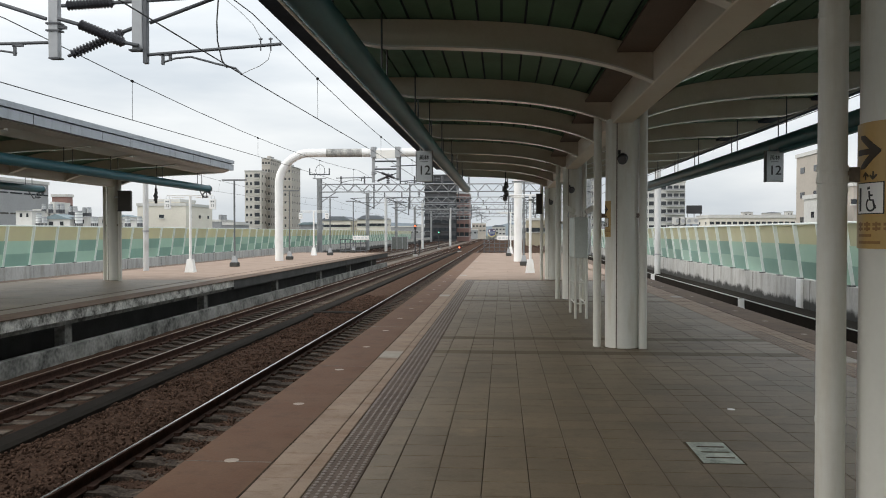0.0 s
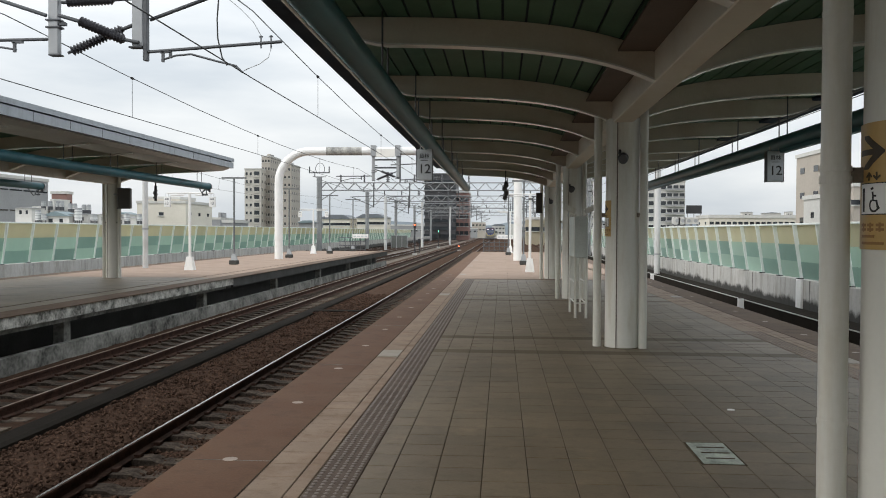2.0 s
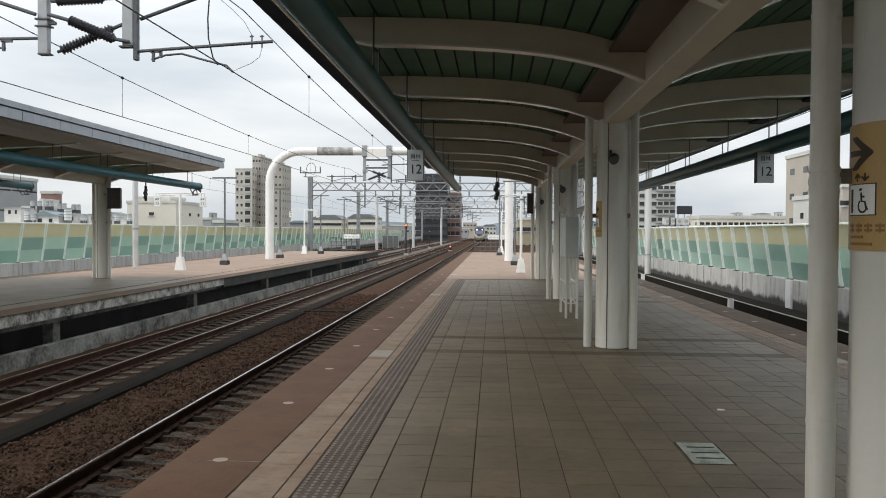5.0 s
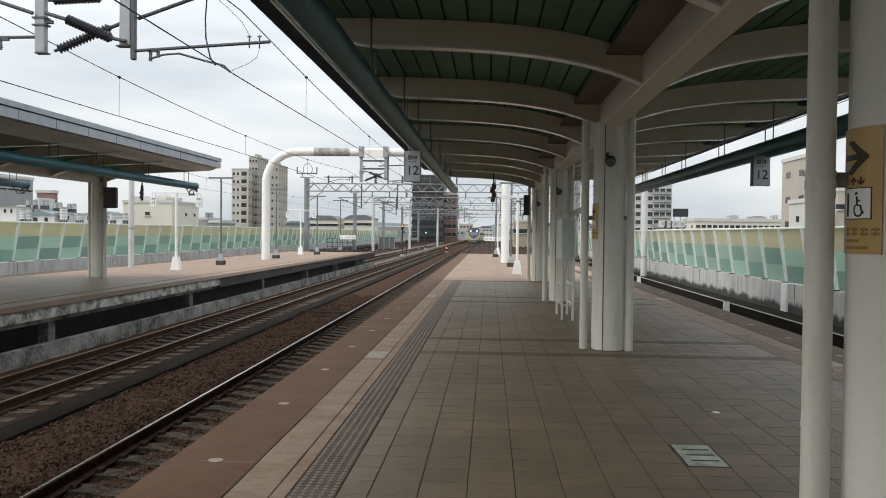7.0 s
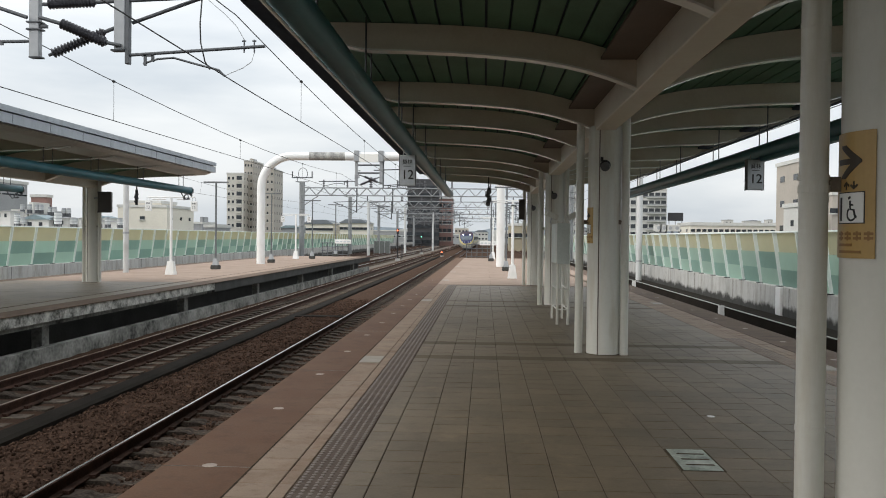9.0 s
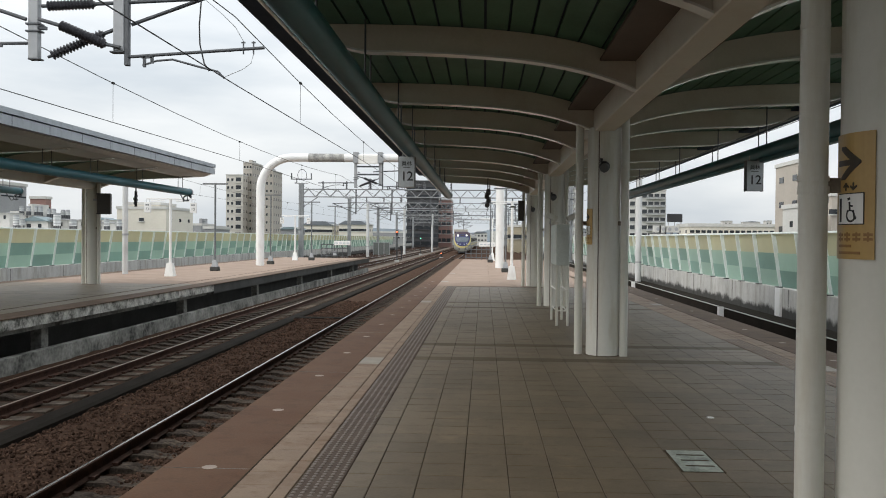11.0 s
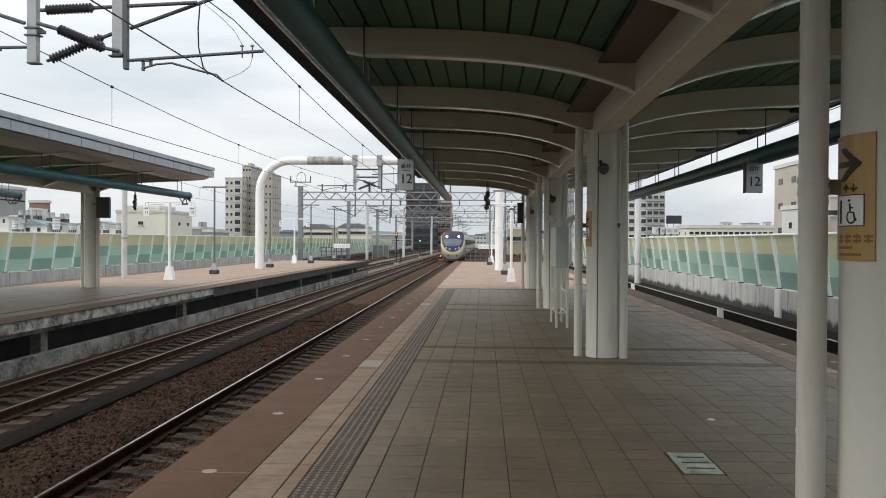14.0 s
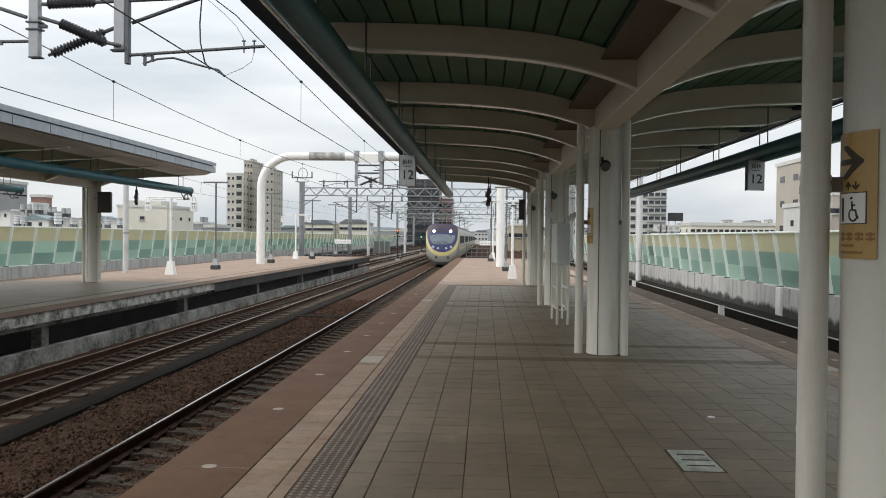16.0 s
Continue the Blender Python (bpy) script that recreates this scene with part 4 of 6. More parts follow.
def notice_stand():
    s = thing("notice_stand", "pale metal notice board on tall legs with two small lamps", "notice board", pose(1.33, 15.7, 0))
    for x in (0.02, 0.22):
        for y in (0, 1.2):
            part("leg", rods(((x, y, 0), (x, y, 1.92), 0.025)), M["pipe"], s)
    part("board", boxes((0.0, 0.24, -0.03, 1.22, 1.12, 1.88), bevel=0.01), M["stand"], s, "grey-green display box")
    for x in (0.02, 0.22):
        part("stretcher", rods(((x, 0, 0.28), (x, 1.2, 0.28), 0.014), ((x, 0, 0.66), (x, 1.2, 0.66), 0.014)), M["pipe"], s)
    part("stretcher", rods(((0.02, 0, 0.66), (0.22, 0, 0.66), 0.014), ((0.02, 0, 0.28), (0.22, 0, 0.28), 0.014)), M["pipe"], s)
    for x, a in ((-0.08, 25), (0.30, -25)):
        l = part("lamp", boxes((-0.11, 0.11, -0.07, 0.07, -0.05, 0.05), bevel=0.01), M["pipe"], s, "small white lamp", at=pose(x, 0.1, 2.02, 0, a, 0))
        part("arm", rods(((0, 0, -0.03), (-0.3 * x, 0, -0.14), 0.012)), M["galv"], l)
    return s


def dark_box(x, y, z, label, w=0.22):
    s = thing("display_box", label, "display", pose(x, y, z), "dark displays beside the columns")
    part("case", boxes((-w, w, -0.07, 0.07, -0.33, 0.33), bevel=0.015), M["screen"], s)
    for k in (-0.325, 0.325):
        part("frame", boxes((-w - 0.01, w + 0.01, -0.075, -0.06, k - 0.015, k + 0.015)), M["black"], s)
    part("bracket", boxes((-0.36, -0.2, -0.03, 0.03, 0.1, 0.16)), M["galv"], s)
    return s


def floor_hatch():
    s = thing("drain_grate", "pale green metal floor hatch with three slots", "floor hatch", pose(1.53, 6.19, 0))
    part("frame", boxes((-0.153, 0.153, -0.305, 0.305, -0.006, 0.003)), M["joint"], s)
    plate = part("plate", boxes((-0.138, 0.138, -0.29, 0.29, 0.0, 0.006), bevel=0.002), M["hatch"], s)
    for y in (-0.15, 0.0, 0.15):
        part("slot", boxes((-0.09, 0.11, y - 0.014, y + 0.014, 0.0055, 0.0075)), M["joint"], plate)
    t = thing("floor_stud", "small round white stud set in the paving", "floor stud", pose(2.06, 7.73, 0))
    part("cap", rods(((0, 0, -0.004), (0, 0, 0.004), 0.034), seg=18), M["white"], t)


# ---- posts and lamps on the open platforms ----
def white_post(x, y, label):
    s = thing("platform_lamp", label, "lamp post", pose(x, y, 0), "white platform lamps")
    part("base", taper(bmesh.new(), 0, 0, 0, 0.53, 0.18, 0.11), M["white"], s, "tapered concrete base")
    part("pole", rods(((0, 0, 0.45), (0, 0, 3.05), 0.055)), M["white"], s)
    part("arm", boxes((-0.95, 0.95, -0.03, 0.03, 3.04, 3.09), bevel=0.01), M["white"], s)
    for k in (-0.5, 0.5):
        part("lamp_tube", rods(((k - 0.28, 0, 2.985), (k + 0.28, 0, 2.985), 0.022)), M["white"], s)
    return s


def grey_post(x, y, label):
    s = thing("lighting_mast", label, "lamp post", pose(x, y, 0), "grey platform masts")
    part("base", boxes((-0.19, 0.19, -0.19, 0.19, 0, 0.2), bevel=0.03), M["concrete_dark"], s, "dark base block")
    part("collar", taper(bmesh.new(), 0, 0, 0.2, 0.5, 0.13, 0.08), M["galv"], s, "pale tapered collar")
    part("pole", rods(((0, 0, 0.4), (0, 0, 4.0), 0.042)), M["mastgrey"], s)
    part("arm", boxes((-0.58, 0.58, -0.04, 0.04, 3.98, 4.05)), M["mastgrey"], s)
    return s


def mast(x, y, z0, z1, r, label, arm=0.0):
    s = thing("overhead_mast", label, "mast", pose(x, y, 0), "masts of the overhead line", "structure")
    part("shaft", rods(((0, 0, z0), (0, 0, z1), r), seg=14), M["mast"], s)
    for z in (z0 + 1.6, z1 - 1.0):
        part("band", rods(((0, 0, z), (0, 0, z + 0.08), r + 0.02), seg=14), M["galv"], s)
    if arm:
        part("bracket_arm", rods(((0, 0, z1 - 1.0), (arm, 0, z1 - 0.6), 0.035), ((0, 0, z1 - 0.3), (arm, 0, z1 - 0.55), 0.025)), M["galvdark"], s)
        part("insulator", ribbed((arm * 0.12, 0, z1 - 0.95), (arm * 0.35, 0, z1 - 0.86), 0.03, 0.07, 6), M["insul"], s)
    return s


def lamp_sign(x, y, number, label):
    """A small numbered board hung from the end of a lamp's crossbar."""
    s = thing("hanging_sign", label, "sign", pose(x, y, 2.71), "boards hung from the platform lamps")
    part("panel", boxes((-0.125, 0.125, -0.05, 0.05, -0.2, 0.2), bevel=0.008), M["white"], s)
    for k in (-0.06, 0.06):
        part("hanger", rods(((k, 0, 0.19), (k, 0, 0.34), 0.008)), M["galv"], s)
    lettering(number, 0.16, M["signpale"], s, pose(0.0, -0.052, -0.06, 90))
    for k in (-0.04, 0.04):
        part("bar", boxes((k - 0.03, k + 0.03, -0.0535, -0.049, 0.08, 0.14)), M["signpale"], s)
    return s


def mesh_enclosure(x, y, z, label):
    """A small fenced pen of dark mesh panels."""
    s = thing("mesh_enclosure", label, "fence", pose(x, y, z))
    for k in range(4):
        part("post", rods(((-1.25 + 0.83 * k, 0, 0), (-1.25 + 0.83 * k, 0, 2.05), 0.045)), M["galv"], s)
    for k in range(3):
        q = part("panel", boxes((-1.2 + 0.83 * k, -0.48 + 0.83 * k, -0.03, 0.03, 0.12, 1.95)), M["meshgrey"], s, "dark grey mesh panel")
        part("rail", boxes((-1.2 + 0.83 * k, -0.48 + 0.83 * k, -0.045, 0.045, 1.95, 2.0)), M["galv"], q)
    return s


def relay_post(x, y, label):
    s = thing("relay_post", label, "post", pose(x, y, BED_Z))
    part("pole", rods(((0, 0, 0), (0, 0, 1.5), 0.06)), M["black"], s)
    part("case", boxes((-0.16, 0.16, -0.12, 0.12, 1.2, 1.75), bevel=0.03), M["black"], s)


# ---- overhead line ----
def drop_frame(y, z_top):
    """Two posts hung over the tracks, with crossed insulators and steady arms."""
    s = thing("overhead_bracket", "galvanised drop posts with dark ribbed insulators and steady arms", "overhead bracket", pose(0, y, 0), "brackets over the tracks", "structure")
    part("post", boxes((-7.195, -7.035, -0.06, 0.06, 4.37, z_top), bevel=0.01), M["galv"], s)
    part("post", boxes((-5.83, -5.66, -0.06, 0.06, 4.48, z_top), bevel=0.01), M["galv"], s)
    part("tail", boxes((-5.66, -5.59, -0.05, 0.05, 4.26, z_top), bevel=0.008), M["galvdark"], s)
    part("foot", boxes((-7.19, -7.0, -0.07, 0.07, 4.352, 4.372), (-5.88, -5.67, -0.07, 0.07, 4.46, 4.482)), M["galvdark"], s)
    for z in (4.8,):
        part("clamp", boxes((-7.23, -7.0, -0.08, 0.08, z - 0.012, z + 0.012), (-7.23, -7.0, -0.08, 0.08, z + 0.10, z + 0.124), (-7.03, -6.93, -0.04, 0.04, z + 0.03, z + 0.08)), M["galvdark"], s)
    part("insulator", ribbed((-6.64, -0.1, 4.87), (-5.93, -0.1, 4.57), 0.05, 0.085, 14), M["insul"], s, "dark ribbed porcelain")
    part("insulator", ribbed((-6.88, 0.1, 4.45), (-6.05, 0.1, 4.79), 0.05, 0.082, 16), M["insul"], s, "dark ribbed porcelain")
    if y < 40:
        part("insulator", ribbed((-6.9, 0.0, 5.2), (-6.15, 0.0, 5.23), 0.045, 0.082, 14), M["insul"], s, "dark ribbed porcelain")
    part("rod", rods(((-7.0, 0.0, 5.2), (-6.9, 0.0, 5.2), 0.03), ((-6.15, 0, 5.23), (-4.5, 0, 5.3), 0.03)), M["galvdark"], s)
    part("rod", rods(((-7.0, -0.1, 4.97), (-6.6, -0.1, 4.855), 0.03), ((-6.0, -0.1, 4.59), (-5.7, -0.1, 4.53), 0.028), *([((-8.2, -0.1, 5.30), (-7.2, -0.1, 4.97), 0.03)] if y < 40 else [])), M["galvdark"], s)
    part("rod", rods(((-6.95, 0.1, 4.42), (-6.8, 0.1, 4.48), 0.025), ((-6.12, 0.1, 4.76), (-5.7, 0.1, 4.92), 0.03), *([((-5.6, 0.1, 4.93), (-4.2, 0.1, 5.42), 0.03)] if y < 40 else [])), M["galvdark"], s)
    part("cantilever", rods(((-5.62, 0, 4.40), (-3.45, 0, 4.54), 0.026)), M["galvdark"], s)
    part("cantilever", rods(((-7.2, 0, 4.62), (-9.2, 0, 4.60), 0.026)), M["galvdark"], s)
    part("steady_arm", tube([(-5.38, 0, 4.27), (-5.15, 0, 4.34), (-4.9, 0, 4.36), (-4.5, 0, 4.25), (-4.18, 0, 4.17), (-4.08, 0, 4.07)], 0.017, 8), M["galvdark"], s)
    part("steady_arm", tube([(-7.75, 0, 4.46), (-8.0, 0, 4.50), (-8.3, 0, 4.49), (-8.9, 0, 4.35)], 0.017, 8), M["galvdark"], s)
    part("hook", boxes((-5.4, -5.22, -0.02, 0.02, 4.38, 4.42), (-5.37, -5.33, -0.02, 0.02, 4.24, 4.42), (-5.25, -5.21, -0.02, 0.02, 4.30, 4.40)), M["galvdark"], s)
    part("hook", boxes((-7.82, -7.64, -0.02, 0.02, 4.56, 4.61), (-7.8, -7.76, -0.02, 0.02, 4.42, 4.58)), M["galvdark"], s)
    for x in (-3.62, -3.78):
        part("eye", rods(((x, 0, 4.44), (x, 0, 4.64), 0.012), ((x - 0.03, 0, 4.62), (x + 0.03, 0, 4.62), 0.012)), M["galvdark"], s)
    part("jumper", tube([(-3.62, 0, 4.44), (-3.66, 0, 4.30), (-3.8, 0, 4.2), (-4.0, 0, 4.12), (-4.08, 0, 4.08)], 0.006, 6), M["galv"], s, "thin pale jumper wire")
    part("jumper", tube([(-3.78, 0, 4.64), (-3.9, 0, 4.85), (-4.1, 0, 5.05), (-4.4, 0, 5.3)], 0.006, 6), M["galv"], s, "thin pale jumper wire")
    part("jumper", tube([(-4.45, 0, 5.3), (-4.48, 0, 4.9), (-4.47, 0, 4.6), (-4.4, 0, 4.3), (-4.32, 0, 4.18)], 0.012, 8), M["wire"], s)
    return s


def arch(y, feet, label, patch=True):
    """A white bent tube over the two middle tracks."""
    s = thing("arch_gantry", label, "gantry", pose(0, y, 0), "white arch gantries", "structure")
    R, xl, xr, z = 1.75, -12.45, 0.85, 6.0
    pts = [(xl, 0, feet), (xl, 0, z - R)]
    pts += [(xl + R - R * math.cos(a), 0, z - R + R * math.sin(a)) for a in [math.pi / 2 * k / 10 for k in range(1, 11)]]
    pts += [(xr - R + R * math.sin(a), 0, z - R + R * math.cos(a)) for a in [math.pi / 2 * k / 10 for k in range(0, 11)]]
    pts += [(xr, 0, feet)]
    part("tube", tube(pts, 0.23, 24, (0, 1, 0)), M["white"], s, smooth=True)
    if patch:
        part("stain", tube([(-9.75 + 0.2 * k, 0, z) for k in range(11)], 0.233, 20), M["rustpatch"], s, "flaking grey patch of old paint", smooth=True)
    for x in (-7.1, -5.75):
        part("clamp", boxes((x - 0.14, x + 0.14, -0.3, 0.3, z - 0.30, z + 0.30), bevel=0.01), M["galv"], s)
    part("plate", boxes((-6.96, -5.89, -0.27, -0.24, 5.66, 6.12), bevel=0.008), M["flange"], s, "pale clamp plate between the drop posts")
    part("tie", boxes((-7.1, -5.7, -0.05, 0.05, 5.48, 5.56), *([(-7.1, -5.7, -0.05, 0.05, 5.04, 5.13)] if patch else [])), M["galvdark"], s)
    return s


def lattice_portal(y, x0, x1, z, label):
    s = thing("lattice_portal", label, "gantry", pose(0, y, 0), "lattice portals of the overhead line", "structure")
    for x in (x0, x1):
        bm = rods(*[((x + a, b, -1.2), (x + a, b, z + 0.6), 0.045) for a in (-0.2, 0.2) for b in (-0.2, 0.2)], seg=6)
        rod(bm, (x, 0, -1.2), (x, 0, z + 0.6), 0.16, seg=12)
        k = -1.0
        while k < z:
            rod(bm, (x - 0.2, -0.2, k), (x + 0.2, -0.2, k + 0.55), 0.03, seg=5)
            rod(bm, (x + 0.2, -0.2, k + 0.55), (x - 0.2, -0.2, k + 1.1), 0.03, seg=5)
            k += 1.1
        part("lattice_post", bm, M["steelgrey"], s)
        q = part("top_insulators", ribbed((x - 0.5, 0, z + 0.65), (x - 0.5, 0, z + 1.15), 0.03, 0.08, 5), M["insul"], s)
        part("cross_arm", boxes((x - 0.7, x + 0.7, -0.06, 0.06, z + 0.58, z + 0.66)), M["steelgrey"], s)
    if y < 90:
        part("jumper_loop", tube([(x0 + 0.1 + 0.48 * math.cos(a), -0.1, z + 1.45 + 0.62 * math.sin(a)) for a in [-0.9 + 5.0 * k / 20 for k in range(21)]], 0.03, 6), M["wire"], s, "dark jumper cable in a loop")
        part("cross_arm", boxes((x0 - 1.1, x0 + 1.1, -0.06, 0.06, z + 1.0, z + 1.1), (x0 - 1.1, x0 - 1.0, -0.06, 0.06, z + 1.0, z + 1.7), (x0 + 1.0, x0 + 1.1, -0.06, 0.06, z + 1.0, z + 1.7)), M["galvdark"], s)
    bm = rods(((x0, -0.2, z), (x1, -0.2, z), 0.05), ((x0, -0.2, z - 0.8), (x1, -0.2, z - 0.8), 0.05), ((x0, 0.2, z), (x1, 0.2, z), 0.05), ((x0, 0.2, z - 0.8), (x1, 0.2, z - 0.8), 0.05), seg=6)
    n = int((x1 - x0) / 0.75)
    for i in range(n):
        a, b = x0 + (x1 - x0) * i / n, x0 + (x1 - x0) * (i + 1) / n
        za, zb = (z, z - 0.8) if i % 2 else (z - 0.8, z)
        rod(bm, (a, -0.2, za), (b, -0.2, zb), 0.035, seg=5)
        rod(bm, (a, 0.2, za), (b, 0.2, zb), 0.035, seg=5)
    rod(bm, (x0, 0, z - 2.0), (x0 + 1.8, 0, z - 0.8), 0.05, seg=6)
    rod(bm, (x1, 0, z - 2.0), (x1 - 1.8, 0, z - 0.8), 0.05, seg=6)
    part("lattice_beam", bm, M["steelgrey"], s)
    for x in (-13.5, -9.7, -5.65, 1.5, 4.4):
        d = part("drop_post", rods(((x, 0, z), (x, 0, z - 2.6), 0.07), seg=8), M["galvdark"], s)
        sg = -1 if x < -9 or x > 3 else 1
        part("cantilever", rods(((x, 0, z - 2.5), (x + 2.4 * sg, 0, z - 1.5), 0.04), ((x, 0, z - 1.4), (x + 2.5 * sg, 0, z - 1.5), 0.035), ((x + 0.4 * sg, 0, z - 1.9), (x + 2.0 * sg, 0, z - 1.95), 0.025), seg=6), M["galvdark"], d)
    for i, x in enumerate((-17, -14.5, -12, -9.2, -6.3, -3.5, 0.5, 4.0)):
        part("post_insulator", ribbed((x, 0, z + 0.05), (x, 0, z + (1.15 if i == 2 else 0.85)), 0.06, 0.13 if i != 2 else 0.24, 5), M["insul"], s)
    return s


def wires():
    spans = [(-20.0, 13.0), (13.0, 46.3), (46.3, 88.0), (88.0, 121.0), (121.0, 154.0), (154.0, 187.0), (187.0, 230.0)]
    for cx, sway, off, z0 in ((-3.91, 0.0, 0.0, 3.97), (-7.95, 0.0, 0.0, 3.98), (6.6, 0.2, 0.1, 4.06), (-17.9, 0.2, 0.1, 4.06)):
        w = thing("overhead_wires", "thin dark contact wire with messenger wire and droppers", "overhead line", pose(cx, 0, 0), "overhead lines of the tracks")
        c_pts, m_pts = [], []
        for k, (a, b) in enumerate(spans):
            for i in range(8):
                f = i / 8
                y = a + (b - a) * f
                c_pts.append((sway * (f if k % 2 else 1 - f) - sway, y, z0 + 0.10 * min(1, max(0, (y - 13) / 15))))
                m_pts.append((off, y, 4.66 + 0.36 * (2 * f - 1) ** 2))
        part("contact_wire", tube(c_pts, 0.0085, 6), M["wire"], w)
        part("messenger_wire", tube(m_pts, 0.0085, 6), M["wire"], w)
        for a, b in spans[1:5]:
            for i in range(4):
                f = (0.14, 0.42, 0.7, 0.95)[i]
                y = a + (b - a) * f
                zt = 4.66 + 0.36 * (2 * f - 1) ** 2
                part("dropper", rods(((off, y, zt), (0.0, y, z0 + 0.10 * min(1, max(0, (y - 13) / 15))), 0.0045), seg=5), M["wire"], w)
                part("clip", rods(((off, y - 0.03, zt), (off, y + 0.03, zt), 0.03), seg=8), M["wire"], w)
    w = thing("feeder_wires", "thin feeder cables strung between the distant portals", "overhead line")
    for x in (-20.0, -12.0, -9.2, 1.5):
        part("feeder", tube([(x, 88 + 6 * i, 7.0 + 0.35 * (2 * ((i * 6 / 33) % 1) - 1) ** 2) for i in range(24)], 0.02, 5), M["wire"], w)


def signal_post(x, y, height, lamp, label):
    s = thing("railway_signal", label, "signal", pose(x, y, BED_Z), "track signals")
    part("base", boxes((-0.25, 0.25, -0.2, 0.2, 0, 0.25), bevel=0.02), M["concrete"], s)
    part("pole", rods(((0, 0, 0.2), (0, 0, height), 0.07)), M["black"], s)
    h = part("head", boxes((-0.15, 0.15, -0.1, 0.12, height - 0.3, height + 0.28), bevel=0.04), M["black"], s)
    part("lens", rods(((0, -0.1, height + 0.1), (0, -0.15, height + 0.1), 0.085), seg=16), lamp, h, "lit signal lens")
    part("hood", arc_plate(0.16, 0.175, 20, 160, -0.2, 0.0), M["black"], h, at=pose(0, -0.12, height + 0.1, 90, 0, 0))
    return s


def platform_end(x, y, label):
    s = thing("end_barrier", label, "barrier", pose(x, y, 0), "barriers at the platform ends")
    for k in range(6):
        part("upright", rods(((-1.0 + 0.4 * k, 0, -0.2), (-1.0 + 0.4 * k, 0, 1.05), 0.03), seg=8), M["galvdark"], s)
    for z in (0.15, 0.45, 0.75, 1.05):
        part("bar", rods(((-1.05, 0, z), (1.05, 0, z), 0.03), seg=8), M["galvdark"], s)
    b = part("board", boxes((0.0, 1.25, -0.12, -0.06, 1.0, 1.33), bevel=0.01), M["white"], s, "white notice board")
    for k in range(4):
        part("bar_mark", boxes((0.08 + 0.29 * k, 0.28 + 0.29 * k, -0.126, -0.12, 1.11, 1.21)), M["signgrey"], b)
    return s


def track_marker(x, y):
    s = thing("track_marker", "small white concrete marker post beside the track", "marker post", pose(x, y, BED_Z), "track markers")
    part("post", taper(bmesh.new(), 0, 0, -0.05, 0.40, 0.095, 0.085), M["white"], s)
    part("cap", boxes((-0.09, 0.09, -0.09, 0.09, 0.40, 0.415)), M["concrete"], s)


def water_tank(x, y, z, r, h, label):
    s = thing("water_tank", label, "water tank", pose(x, y, z), "rooftop water tanks")
    part("tank", rods(((0, 0, 0.5), (0, 0, 0.5 + h), r), seg=18), M["tanksteel"], s)
    part("lid", rods(((0, 0, 0.5 + h), (0, 0, 0.72 + h), r * 0.95), seg=18), M["galv"], s)
    for k in range(3):
        part("band", rods(((0, 0, 0.5 + h * (0.2 + 0.3 * k)), (0, 0, 0.58 + h * (0.2 + 0.3 * k)), r + 0.03), seg=18), M["galv"], s)
    for a in (-0.6, 0.6):
        for b in (-0.6, 0.6):
            part("leg", boxes((a * r - 0.06, a * r + 0.06, b * r - 0.06, b * r + 0.06, 0, 0.52)), M["galvdark"], s)


def tin_shed(x, y, z, w, d, h, mat, label):
    s = thing("rooftop_shed", label, "shed", pose(x, y, z), "rooftop sheds")
    part("wall", boxes((-w, w, -d, d, 0, h)), M["b_white"], s)
    part("roof", prism([(-w - 0.2, h), (w + 0.2, h), (0, h + w * (0.35 if mat == "roofteal" else 0.1))], -d - 0.2, d + 0.2), M[mat], s)
    part("opening", boxes((-w * 0.5, -w * 0.2, -d - 0.04, -d + 0.02, h - 0.75, h - 0.3)), M["glass"], s)
    part("opening", boxes((w * 0.3, w * 0.55, -d - 0.04, -d + 0.02, h - 0.75, h - 0.3)), M["glass"], s)


M["tanksteel"] = material("stainless_tank", (0.82, 0.82, 0.81), (0.62, 0.63, 0.63), 0.45, 0.0, 1.0, 20, 0.05)
M["signpale"] = material("faded_grey_print", (0.22, 0.23, 0.24), None, 0.5, 0, 3, 50, 0)
M["meshgrey"] = material("dark_grey_wire_mesh", (0.15, 0.16, 0.15), (0.09, 0.10, 0.095), 0.7, 0, 6, 40, 0.2)
M["mastgrey"] = material("dark_grey_mast_paint", (0.17, 0.18, 0.185), (0.12, 0.128, 0.132), 0.55, 0.1, 4, 40, 0.05)
M["signdark"] = material("brown_black_print", (0.06, 0.045, 0.03), None, 0.5, 0, 3, 50, 0)
M["galvdark"] = material("dull_dark_steel", (0.13, 0.135, 0.145), (0.09, 0.095, 0.10), 0.55, 0.4, 5, 50, 0.05)
M["screen"] = material("brownish_dark_panel", (0.055, 0.045, 0.038), None, 0.4, 0, 3, 50, 0.02)
M["stand"] = material("grey_green_board", (0.56, 0.60, 0.56), None, 0.45, 0, 3, 50, 0.02)
# the dark second colour paints reflections on the hatch plate
M["hatch"] = material("pale_green_metal_dark_reflections", (0.60, 0.66, 0.58), (0.09, 0.12, 0.10), 0.4, 0.2, 4.5, 50, 0.1, 0.55)
M["rustpatch"] = material("flaking_grey_paint", (0.52, 0.51, 0.48), (0.16, 0.16, 0.155), 0.85, 0, 3.5, 14, 0.4, 0.5)
M["b_tanlight"] = material("pale_tan_tiled_facade", (0.60, 0.57, 0.52), None, 0.8, 0, 0.1, 3, 0.05)
M["b_yellowish"] = material("yellowish_render", (0.44, 0.385, 0.28), None, 0.85, 0, 0.15, 3, 0.05)
M["red_lamp"] = glowing("red_signal_light", (1.0, 0.16, 0.06), 3.5)
M["green_lamp"] = glowing("green_signal_light", (0.2, 1.0, 0.6), 2.5)


